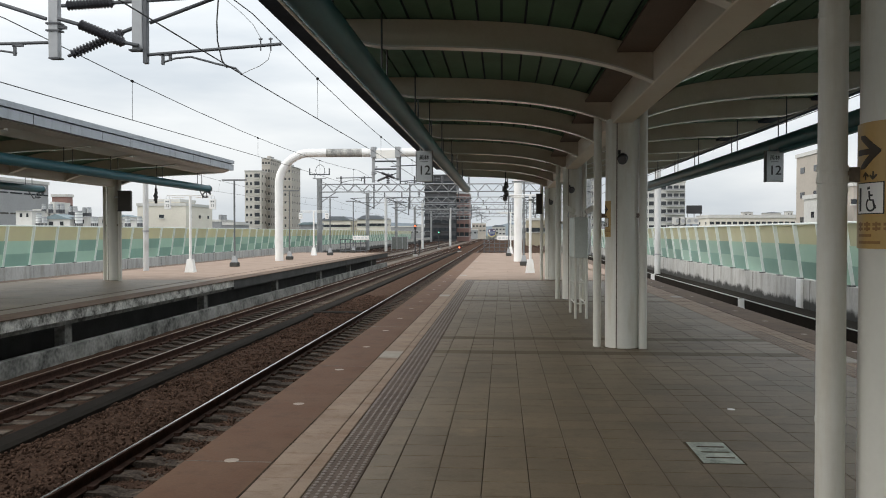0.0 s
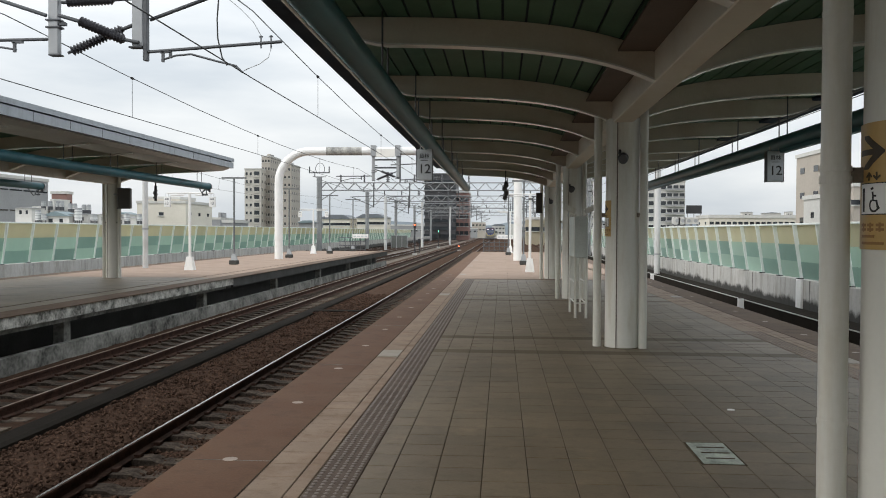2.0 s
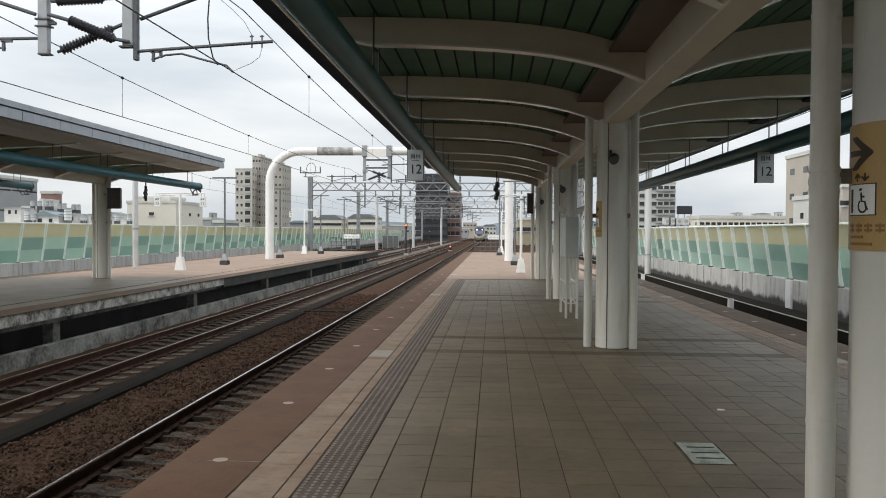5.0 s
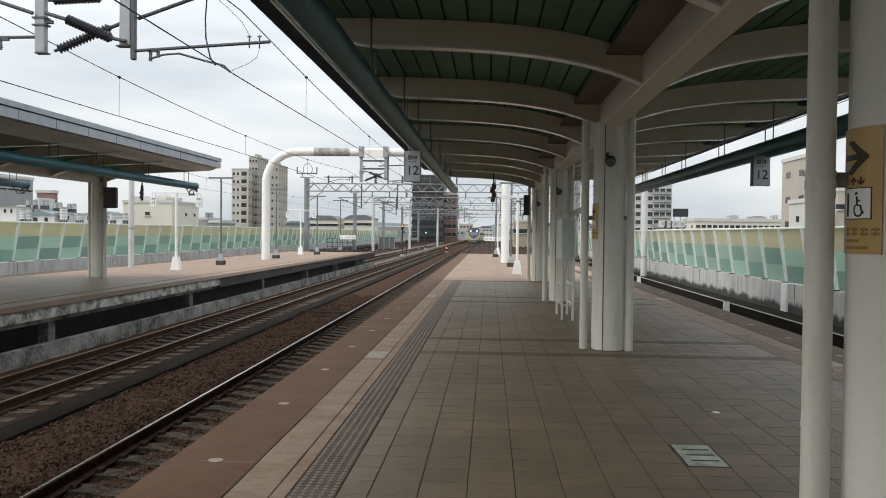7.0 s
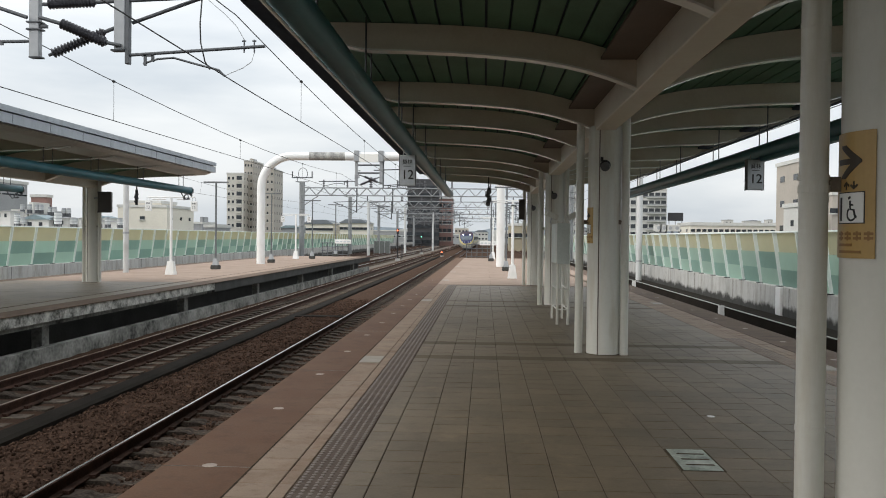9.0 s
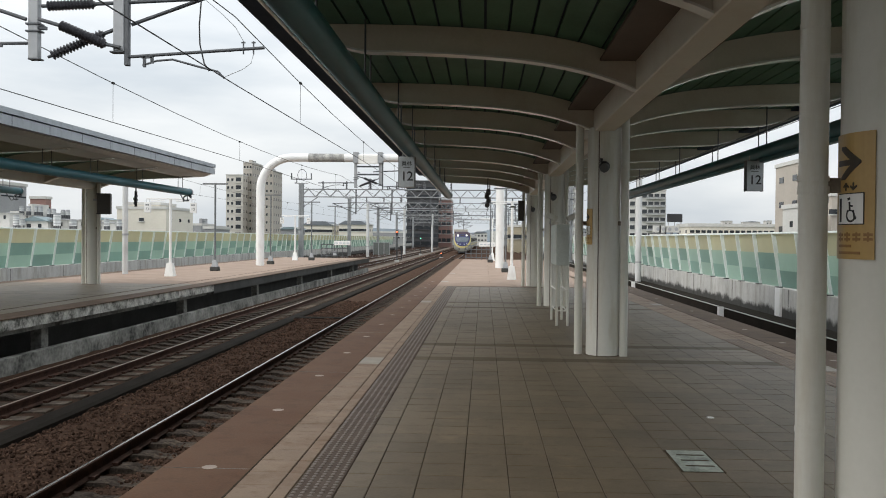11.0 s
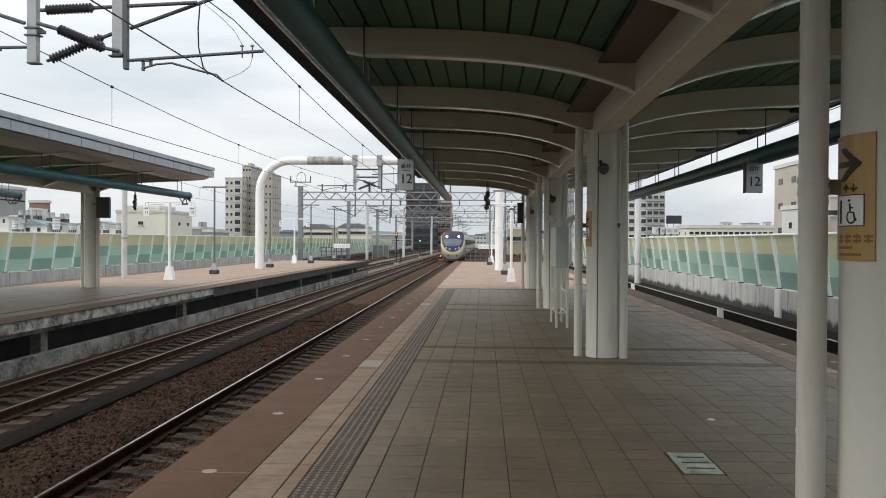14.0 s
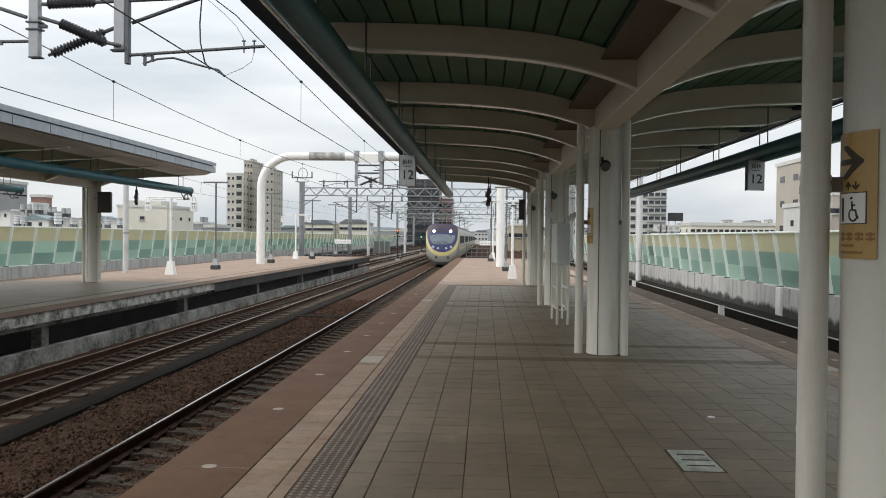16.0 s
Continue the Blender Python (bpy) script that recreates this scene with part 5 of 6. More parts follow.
# ---- town ----
WIN = {}


def building(name, label, x0, x1, y, deep, top, mat, rows, cols, ww, wh, roof, drop=1.9):
    b = thing(name, label, "building", pose((x0 + x1) / 2, y, -9.0), "buildings of the town")
    w, h = (x1 - x0) / 2, top + 9.0
    part("wall", boxes((-w, w, 0, deep, 0, h)), M[mat], b)
    part("parapet", boxes((-w - 0.15, w + 0.15, -0.15, deep + 0.15, h, h + 0.5)), M["b_white"] if mat != "b_dark" else M["b_dark"], b)
    if roof == "box":
        part("roof_room", boxes((-w * 0.5, w * 0.15, deep * 0.3, deep * 0.7, h, h + 1.7), bevel=0.05), M[mat], b)
        for k in (0.35, 0.62):
            part("water_tank", rods(((w * k, deep * 0.4, h + 0.4), (w * k, deep * 0.4, h + 1.4), 0.42), seg=14), M["galv"], b, "steel water tank")
    if roof == "gable":
        part("roof", prism([(-w - 0.4, h), (w + 0.4, h), (w * 0.55, h + w * 0.28), (-w * 0.55, h + w * 0.28)], -0.5, deep + 0.5), M["roofgrey"] if top > 3.5 else M["roofteal"], b)
    storey = min(3.4, (h - 2.0) / max(rows, 1))
    key = (ww, wh, mat == "b_dark")
    if key not in WIN:
        WIN[key] = (mesh_of(boxes((-ww / 2, ww / 2, -0.06, 0.06, -wh / 2, wh / 2)), "pane", M["glass"]), mesh_of(boxes((-ww / 2 - 0.15, ww / 2 + 0.15, -0.25, 0.02, -wh / 2 - 0.16, -wh / 2)), "window_sill", M["b_white"] if mat != "b_dark" else M["b_dark"]))
    pane, sill = WIN[key]
    for r in range(rows):
        z = h - drop - r * storey
        if z < 8.6:
            continue
        for c in range(cols):
            px = -w + 2 * w * (c + 0.5) / cols
            if mat == "b_tanlight" and c > 1:
                # balcony bays beside the windows: flat dark panels paint their shaded recesses
                if c == 2:
                    q = part("balcony", boxes((px - 0.3, px + 2.0, -0.5, 0.05, z - 1.5, z - 0.75)), M["b_tanlight"], b, "balcony parapet before a dark bay")
                    part("bay", boxes((px - 0.3, px + 2.0, -0.05, 0.06, z - 0.75, z + 1.0)), M["glass"], q, "flat dark panel for the shade of the balcony recess")
                continue
            q = part("window", pane, None, b, at=pose(px, 0, z))
            part("window_sill", sill, None, q)
        if name == "apartment_block" and mat == "b_white":
            bal = part("balcony", boxes((-w * 0.1, w - 0.3, -1.2, -0.02, z - wh / 2 - 0.5, z - wh / 2 - 0.35)), M["b_white"], b, "concrete balcony slab")
            part("balcony_parapet", boxes((-w * 0.1, w - 0.3, -1.2, -1.1, z - wh / 2 - 0.35, z - wh / 2 + 0.3)), M["b_grey"], bal)
        side = w if x0 < 0 else -w
        n = max(1, int(deep / 3.6))
        for c in range(n):
            part("window", pane, None, b, at=pose(side, deep * (c + 0.5) / n, z, 0, 0, 90))
    return b


def rooftop_unit(x, y, z, label):
    s = thing("rooftop_unit", label, "air conditioner", pose(x, y, z), "rooftop air conditioners")
    part("case", boxes((-0.55, 0.55, -0.4, 0.4, 0.25, 1.25), bevel=0.03), M["b_white"], s)
    part("fan", rods(((0.1, -0.4, 0.75), (0.1, -0.45, 0.75), 0.27), seg=16), M["galv"], s, "grey round fan grille")
    for a in (-0.45, 0.45):
        part("foot", boxes((a - 0.06, a + 0.06, -0.35, 0.35, 0, 0.26)), M["galvdark"], s)


def billboard(x, y, z, label):
    b = thing("rooftop_billboard", label, "billboard", pose(x, y, z))
    part("panel", boxes((-1.2, 1.2, -0.15, 0.15, 0.2, 1.5), bevel=0.03), M["black"], b)
    part("face", boxes((-1.1, 1.1, -0.18, -0.14, 0.3, 1.4)), M["black"], b, "blank dark face")
    for k in (-1.0, 0.0, 1.0):
        part("strut", rods(((k, 0, -0.6), (k, 0, 0.7), 0.08), seg=6), M["galv"], b)
    return b


def far_hill():
    """A low wooded ridge on the horizon."""
    bm = bmesh.new()
    a, b = [], []
    for i in range(121):
        x = -1500 + 3000 * i / 120
        h = 26 + 22 * noise.noise(Vector((x * 0.004, 0, 0))) + 6 * noise.noise(Vector((x * 0.02, 5, 0)))
        a.append((bm.verts.new((x, 2600, -9)), bm.verts.new((x, 2650, h)), bm.verts.new((x, 3000, -9))))
    for p, q in zip(a, a[1:]):
        for k in range(2):
            bm.faces.new((p[k], q[k], q[k + 1], p[k + 1]))
    tagged(part("hill", bm, M["hill"]), "hazy blue-green wooded ridge on the horizon", "hill", kind="structure")


# ---- the train ----
def train_section(s, n=28):
    """One ring of the body: half width 1.43, from the skirt to the roof, in x and z over the rail."""
    pts = []
    for k in range(n):
        a = math.tau * k / n
        c, d = math.cos(a), math.sin(a)
        e = 0.42
        pts.append((1.50 * s * (1 - 0.16 * max(0.0, -d) ** 3) * math.copysign(abs(c) ** e, c), 1.93 + (1.73 if d > 0 else 1.68) * (0.35 + 0.65 * s) * math.copysign(abs(d) ** (e * (1.25 if d > 0 else 0.8)), d)))
    return pts


def nose(x, z):
    """How far the front lies behind the tip, at x and z over the rail."""
    return 0.30 * (abs(x) / 1.43) ** 2.4 + 0.16 * max(0.0, z - 1.35) + 0.10 * max(0.0, z - 2.5) ** 2 + 0.25 * max(0.0, 0.9 - z) ** 1.5


def face_patch(outline, lift, rings=7):
    """A patch on the train's front, filling an outline in x and z."""
    bm = bmesh.new()
    cx = sum(p[0] for p in outline) / len(outline)
    cz = sum(p[1] for p in outline) / len(outline)
    n = len(outline)
    prev = None
    mid = bm.verts.new((cx, nose(cx, cz) - lift, cz))
    for r in range(1, rings + 1):
        f = r / rings
        ring = []
        for x, z in outline:
            px, pz = cx + (x - cx) * f, cz + (z - cz) * f
            ring.append(bm.verts.new((px, nose(px, pz) - lift, pz)))
        for k in range(n):
            if prev is None:
                bm.faces.new((mid, ring[k], ring[(k + 1) % n]))
            else:
                bm.faces.new((prev[k], ring[k], ring[(k + 1) % n], prev[(k + 1) % n]))
        prev = ring
    rim = [bm.verts.new((v.co.x * 1.0, v.co.y + lift + 0.05, v.co.z)) for v in prev]
    for k in range(n):
        bm.faces.new((prev[k], rim[k], rim[(k + 1) % n], prev[(k + 1) % n]))
    return bm


def shield(w, top, low, n=40, power=2.6, flat=6.0):
    """A rounded U: broad at the top, narrowing to a round foot."""
    pts = []
    mid = top - (top - low) * 0.32
    for k in range(n):
        a = math.tau * k / n
        c, d = math.cos(a), math.sin(a)
        e = 2 / (flat if d > 0 else power)
        x = w * math.copysign(abs(c) ** e, c)
        z = mid + ((top - mid) if d > 0 else (mid - low)) * math.copysign(abs(d) ** e, d)
        pts.append((x, z))
    return pts


def build_train():
    t = thing("express_train", "silver-grey express train with purple face, yellow band and lit headlights", "train", pose(TRACKS[1], 298.0, RAIL_Z))
    # front end
    bm = bmesh.new()
    rings = []
    for y, s in ((0.0, 0.0), (0.0, 0.45), (0.0, 0.80), (0.03, 0.90), (0.12, 0.96), (0.3, 0.99), (0.7, 1.0), (2.2, 1.0), (19.6, 1.0)):
        ring = []
        for x, z in train_section(1.0):
            px, pz = x * (s if s else 0.02), 1.93 + (z - 1.93) * (s if s else 0.02)
            px *= 1 - 0.30 * max(0.0, min(1.0, (1.35 - pz) / 1.2)) ** 1.3 * max(0.0, 1 - y / 2.2)
            off = nose(px, pz) * max(0.0, 1 - y / 2.2)
            ring.append(bm.verts.new((px, y + off, pz)))
        rings.append(ring)
    for a, b in zip(rings, rings[1:]):
        for k in range(len(a)):
            bm.faces.new((a[k], a[(k + 1) % len(a)], b[(k + 1) % len(a)], b[k]))
    bm.faces.new(rings[0][::-1])
    bm.faces.new(rings[-1])
    body = part("body", bm, M["trainbody"], t, "silver-grey car body", smooth=True)
    part("yellow_band", face_patch(shield(1.45, 3.25, 0.86, power=2.3, flat=5.0), 0.02), M["trainyellow"], t, "yellow band round the face")
    part("mask", face_patch(shield(1.36, 3.66, 1.18, power=2.2, flat=3.6), 0.04), M["trainpurple"], t, "purple and navy mask")
    brow = [(x, z) for x, z in shield(1.33, 3.62, 1.18, power=2.2, flat=3.6) if z > 2.70]
    part("brow", face_patch(brow, 0.047), M["trainbrow"], t, "brown-purple brow over the windscreen")
    w = part("windscreen", face_patch([(x, z) for x, z in ((-1.12, 2.66), (-0.6, 2.73), (0, 2.75), (0.6, 2.73), (1.12, 2.66), (1.06, 2.25), (0.86, 1.96), (0.45, 1.87), (0, 1.86), (-0.45, 1.87), (-0.86, 1.96), (-1.06, 2.25))], 0.055, 4), M["trainglass"], t, "grey-blue windscreen")
    part("wiper", rods(((-0.75, nose(-0.7, 2.1) - 0.08, 2.12), (-0.1, nose(0, 1.9) - 0.08, 1.92), 0.018), ((-0.05, nose(0, 2.1) - 0.08, 2.16), (0.6, nose(0.6, 1.9) - 0.08, 1.92), 0.018), seg=6), M["black"], w)
    part("name_plate", face_patch([(-0.3, 3.12), (0.3, 3.12), (0.3, 2.9), (-0.3, 2.9)], 0.05, 2), M["screen"], t, "dark destination panel")
    for x in (-0.73, 0.73):
        h = part("headlight", rods(((x, nose(x, 3.02) - 0.10, 3.02), (x, nose(x, 3.02) + 0.05, 3.02), 0.18), seg=20), M["black"], t)
        part("lens", rods(((x, nose(x, 3.02) - 0.112, 3.02), (x, nose(x, 3.02) - 0.09, 3.02), 0.125), seg=20), M["headlamp"], h, "lit headlight lens")
    for x, z in ((-0.78, 1.64), (-0.36, 1.52), (0.36, 1.52), (0.78, 1.64)):
        part("marker_lamp", rods(((x, nose(x, z) - 0.09, z), (x, nose(x, z) + 0.05, z), 0.105), seg=16), M["trainlamp"], t, "round pale marker lamp")
    part("lower_nose", face_patch(shield(0.92, 0.98, 0.28, power=2.4, flat=3.0), 0.012), M["trainbody"], t)
    for x in (-0.52, 0.52):
        part("buffer_hole", rods(((x, nose(x, 0.72) - 0.05, 0.72), (x, nose(x, 0.72) + 0.05, 0.72), 0.13), seg=16), M["galvdark"], t, "dark round recess")
    part("skirt", boxes((-0.75, 0.75, 0.35, 2.2, 0.02, 0.42), bevel=0.08), M["galvdark"], t, "dark skirt and coupler guard")
    part("roof_pod", boxes((-0.8, 0.8, 5.0, 8.5, 3.5, 3.70), bevel=0.06), M["galv"], t)
    crown = sorted((x * 1.006, z + 0.012) for x, z in train_section(1.0) if z > 3.2)
    part("roof", sweep(crown, 0.02, 0.62, 19.5), M["trainroof"], t, "dark purple-grey roof")
    roof_me = mesh_of(sweep(crown, 0.02, 0.1, 19.6), "roof", M["trainroof"])
    # following cars
    ring = train_section(1.0)
    car_me = None
    for c in range(5):
        y0 = 20.0 + 20.2 * c
        if car_me is None:
            bm = bmesh.new()
            a = [bm.verts.new((x, 0, z)) for x, z in ring]
            b = [bm.verts.new((x, 19.7, z)) for x, z in ring]
            for k in range(len(ring)):
                bm.faces.new((a[k], a[(k + 1) % len(ring)], b[(k + 1) % len(ring)], b[k]))
            bm.faces.new(a[::-1])
            bm.faces.new(b)
            car_me = mesh_of(bm, "car_body", M["trainbody"], True)
        part("car_body", car_me, None, t, "silver-grey following car", at=pose(0, y0, 0))
        part("roof", roof_me, None, t, "dark purple-grey roof", at=pose(0, y0, 0))
        part("gangway", boxes((-0.6, 0.6, y0 - 0.6, y0 + 0.1, 0.6, 3.2)), M["black"], t)
    win = mesh_of(boxes((-0.02, 0.02, -0.62, 0.62, -0.36, 0.36), bevel=0.01), "side_window", M["trainwin"])
    stripe = mesh_of(boxes((-0.012, 0.012, 0.0, 17.0, -0.09, 0.09)), "side_stripe", M["trainyellow"])
    wheel = mesh_of(rods(((-0.06, 0, 0), (0.06, 0, 0), 0.42), seg=20), "wheel", M["galvdark"])
    for c in range(6):
        y0 = 0.0 if c == 0 else 20.0 + 20.2 * (c - 1)
        for s in (-1, 1):
            for k in range(9):
                part("side_window", win, None, t, "dark side window", at=pose(1.495 * s, y0 + 3.4 + 1.75 * k, 2.28))
            part("side_stripe", stripe, None, t, "yellow side stripe", at=pose(1.502 * s, y0 + 2.6, 1.45))
        for b in (3.4, 15.8):
            bg = part("bogie", boxes((-0.85, 0.85, y0 + b - 1.4, y0 + b + 1.4, 0.32, 0.62), bevel=0.05), M["galvdark"], t)
            for dy in (-1.05, 1.05):
                for s in (-0.567, 0.567):
                    part("wheel", wheel, None, bg, at=pose(s, y0 + b + dy, 0.43))
    return t


M["trainbody"] = material("silver_grey_train_paint", (0.40, 0.40, 0.36), (0.30, 0.30, 0.27), 0.35, 0.2, 0.6, 20, 0.02)
M["trainyellow"] = material("yellow_train_paint", (0.66, 0.57, 0.24), (0.60, 0.52, 0.22), 0.35, 0, 0.8, 20, 0.02)
M["trainbrow"] = material("brown_purple_train_paint", (0.085, 0.055, 0.075), (0.06, 0.04, 0.055), 0.35, 0, 0.8, 20, 0.02)
M["trainpurple"] = material("purple_navy_train_paint", (0.052, 0.055, 0.17), (0.038, 0.04, 0.12), 0.3, 0, 0.8, 20, 0.02)
M["trainroof"] = material("purple_grey_roof_paint", (0.085, 0.07, 0.085), (0.06, 0.05, 0.06), 0.5, 0, 0.8, 20, 0.02)
M["trainglass"] = material("grey_blue_windscreen", (0.23, 0.27, 0.31), (0.15, 0.18, 0.215), 0.12, 0, 1.0, 20, 0.0)
M["trainwin"] = material("dark_train_window", (0.02, 0.022, 0.025), None, 0.6, 0, 1.0, 20, 0.0, spec=0.15)
M["trainlamp"] = material("pale_marker_lens", (0.60, 0.66, 0.80), None, 0.2, 0, 3, 20, 0.0)
M["headlamp"] = glowing("lit_headlight", (1.0, 0.97, 0.92), 4.0)


# ---- wear and stains ----
for key in ("tile", "tile_far"):
    weathered(M[key], 0.9, 0.48, 0.7, (0.76, 0.74, 0.72))
    weathered(M[key], 7.0, 0.42, 0.6, (0.72, 0.68, 0.64))
    weathered(M[key], 2.6, 0.36, 0.9, (1.35, 1.33, 1.30))
for key in ("tile_pale", "tile_pale_far"):
    weathered(M[key], 2.2, 0.46, 0.7, (0.76, 0.68, 0.62))
    weathered(M[key], 11.0, 0.40, 0.6, (0.68, 0.62, 0.56))
weathered(M["brown"], 1.1, 0.48, 1.0, (1.04, 0.95, 0.89))
weathered(M["brown"], 4.0, 0.42, 0.7, (0.74, 0.74, 0.76))
weathered(M["brown_pale"], 3.0, 0.45, 0.7, (0.72, 0.70, 0.70))
weathered(M["tactile"], 3.0, 0.45, 0.7, (0.72, 0.68, 0.66))
weathered(M["tile_pink"], 0.9, 0.46, 0.6, (0.82, 0.78, 0.76))
for key in ("column", "pipe"):
    weathered(M[key], 1.6, 0.43, 0.6, (0.80, 0.74, 0.65), (3, 3, 0.35))
weathered(M["wall"], 2.4, 0.46, 0.7, (0.62, 0.59, 0.54), (1, 1, 0.22))
for key in ("rib", "beige", "eave"):
    weathered(M[key], 1.1, 0.43, 0.4, (0.80, 0.72, 0.62))
weathered(M["deck"], 0.8, 0.47, 0.6, (0.70, 0.72, 0.74))
weathered(M["fascia"], 3.0, 0.43, 0.6, (0.66, 0.66, 0.66), (1, 1, 0.3))
weathered(M["white"], 2.0, 0.40, 0.5, (0.80, 0.78, 0.73), (1, 1, 0.4))
weathered(M["mast"], 2.0, 0.42, 0.6, (0.74, 0.72, 0.68), (1, 1, 0.4))
weathered(M["sleeper"], 6.0, 0.40, 0.9, (1.9, 1.85, 1.75))

# ---- assembly ----
build_ground()
build_tracks()
# the roof's unseen length behind the eye is added to cut light from there
build_canopy(CX, -44.0, CANOPY_END, COLS, 0.12)
build_canopy(LX, -46.0, 27.55, COLS_FAR, 0.0, False)
for x, label in ((CX - 2.85, "teal cable duct hung beside the track"), (CX + 2.92, "teal cable duct hung beside the track"), (LX + 2.92, "teal cable duct hung under the far canopy"), (LX - 2.92, "teal cable duct hung under the far canopy")):
    build_tray(x, -43.9 if x > -5 else -45.9, CANOPY_END - 0.6 if x > -5 else 27.92, COLS if x > -5 else COLS_FAR, label)
first = build_column(COL_X, COLS[1])
for y in [COLS[0] - 8.4 * k for k in range(4)] + COLS[2:]:
    copy_thing(first, pose(COL_X, y, 0))
for y in [COLS_FAR[0] - 8.4 * k for k in (4, 3, 2, 1)] + COLS_FAR:
    copy_thing(first, pose(LX, y, 0))
build_fence(FENCE_E, 1, BACK, FAR, "noise_barrier_east")
build_fence(FENCE_W, -1, BACK, FAR, "noise_barrier_west")
arch(46.3, 0.0, "white bent tube gantry standing on both platforms")
arch(13.1, 3.55, "white bent tube gantry standing on the roofs", False)
drop_frame(13.0, 6.0)
drop_frame(46.2, 6.0)
for y, x0 in ((88, -19.3), (121, -19.5), (154, -19.5), (187, -19.5), (230, -19.5)):
    lattice_portal(y, x0, 8.9, 6.65, "grey lattice portal across the tracks with insulators")
wires()
mast(8.85, 48.9, -1.3, 6.4, 0.17, "white concrete overhead mast beside the parapet", -1.9)
mast(-14.81, 34.1, 0.0, 5.2, 0.115, "white mast on the far platform", 1.3)
mast(-16.4, 118.0, -1.3, 6.4, 0.2, "white concrete mast with a strut", 3.0)
mast(-13.3, 140.0, -1.3, 6.4, 0.2, "white concrete mast", 2.0)
mast(-10.2, 165.0, -1.3, 6.4, 0.2, "white concrete mast", 2.0)
for y in (82.0, 115.0, 148.0):
    mast(8.85, y, -1.3, 6.4, 0.15, "white concrete overhead mast beside the parapet", -1.9)
for x, y in ((-12.42, 32.8), (-13.0, 57.4), (1.09, 33.3), (0.6, 62.0)):
    white_post(x, y, "white platform lamp with a crossbar on a tapered base")
for x, y in ((-12.42, 38.35), (-12.4, 48.4), (-11.9, 57.6), (-11.6, 65.0), (1.03, 40.6), (0.42, 57.0)):
    grey_post(x, y, "slim grey lamp mast on a dark base block")
platform_end(-0.4, 64.6, "low grey railing with a white board at the platform end")
platform_end(-11.6, 64.9, "low grey railing with a white board at the platform end")
signal_post(-9.76, 94.0, 3.3, M["red_lamp"], "black signal post with a lit red lens")
signal_post(-10.05, 133.0, 2.6, M["green_lamp"], "black signal post with a lit green lens")
signal_post(-5.65, 111.0, 0.62, M["red_lamp"], "low dwarf signal with a lit red lens")
hanging_sign(CX - 2.92, 13.8, "12", "grey hanging sign numbered 12 under the duct")
hanging_sign(CX + 2.80, 14.2, "12", "grey hanging sign numbered 12 under the duct")
for x, y in ((-12.42, 32.8), (-13.0, 57.4)):
    for side in (-0.92, 0.92):
        lamp_sign(x + side, y, "13", "small white board numbered 13 on a lamp crossbar")
mesh_enclosure(-15.85, 129.4, BED_Z, "dark grey mesh enclosure beside the tracks")
relay_post(-10.15, 103.0, "short black relay post beside the track")
for y in (COLS[2], COLS[3]):
    column_sign(COL_X, y, "ochre bent sign with arrow and white wheelchair symbol")
loudspeaker(CX - 0.02, COLS[3] - 0.3, 2.6, "black ball loudspeaker on a column")
loudspeaker(CX - 0.02, COLS[4] - 0.3, 2.6, "black ball loudspeaker on a column")
loudspeaker(CX - 0.02, COLS[5] - 0.3, 2.6, "black ball loudspeaker on a column")
horn_cluster(0.1, 28.2, 2.9, "black spotlights hung at the roof end")
horn_cluster(LX + 1.4, 27.2, 2.75, "black spotlights hung at the far roof end", 0.5)
dark_box(CX - 0.42, COLS[5] - 0.3, 2.55, "narrow dark display box beside the last column", 0.10)
dark_box(LX + 0.48, COLS_FAR[4] - 0.2, 2.62, "dark display box beside the far column")
notice_stand()
floor_hatch()
track_marker(8.34, 30.1)
track_marker(8.34, 47.5)
billboard(30.3, 136.0, 4.35, "dark blank billboard standing on a roof")
far_hill()
building("apartment_tower", "tall tan apartment tower with rows of small dark windows", -111.9, -104.6, 360.0, 16.0, 28.0, "b_tanlight", 10, 4, 0.9, 1.2, "")
building("apartment_tower", "taller tan tower core with narrow windows", -106.7, -102.8, 368.0, 18.0, 34.2, "b_tan", 12, 3, 0.7, 1.1, "box")
building("apartment_tower", "tan tower wing with columns of small windows", -95.6, -90.3, 356.0, 16.0, 29.6, "b_tan", 11, 3, 0.7, 1.1, "box")
building("house", "cream rendered house with a stepped flat roof", -66.7, -57.6, 150.0, 14.0, 6.4, "b_cream", 1, 1, 0.9, 0.6, "")
building("house", "cream rendered house block with a roof room", -67.2, -61.1, 156.0, 8.0, 7.4, "b_cream", 1, 3, 1.0, 0.6, "")
building("house", "long grey industrial building with bands of windows", -82.8, -80.8, 125.0, 20.0, 10.0, "b_grey", 4, 0, 3.5, 0.24, "")
building("house", "white flat-roofed building with rooftop sheds", -69.1, -67.1, 120.0, 12.0, 4.5, "b_white", 2, 6, 1.0, 0.8, "box")
building("house", "pinkish building with a red rooftop sign", -82.9, -80.0, 150.0, 2.0, 8.1, "b_red", 3, 3, 0.9, 0.9, "")
building("house", "low grey house row with slate roofs", -65.3, -54.5, 300.0, 16.0, 5.8, "b_cream", 1, 8, 1.4, 0.9, "gable")
building("house", "low grey house row with slate roofs", -52.1, -42.0, 300.0, 16.0, 6.2, "b_cream", 1, 7, 1.4, 0.9, "gable")
building("house", "small house behind the screen", -66.8, -64.8, 190.0, 10.0, 4.0, "b_grey", 1, 3, 0.9, 0.8, "box")
building("house", "small house behind the screen", -73.5, -71.5, 220.0, 10.0, 3.9, "b_white", 1, 4, 0.9, 0.8, "")
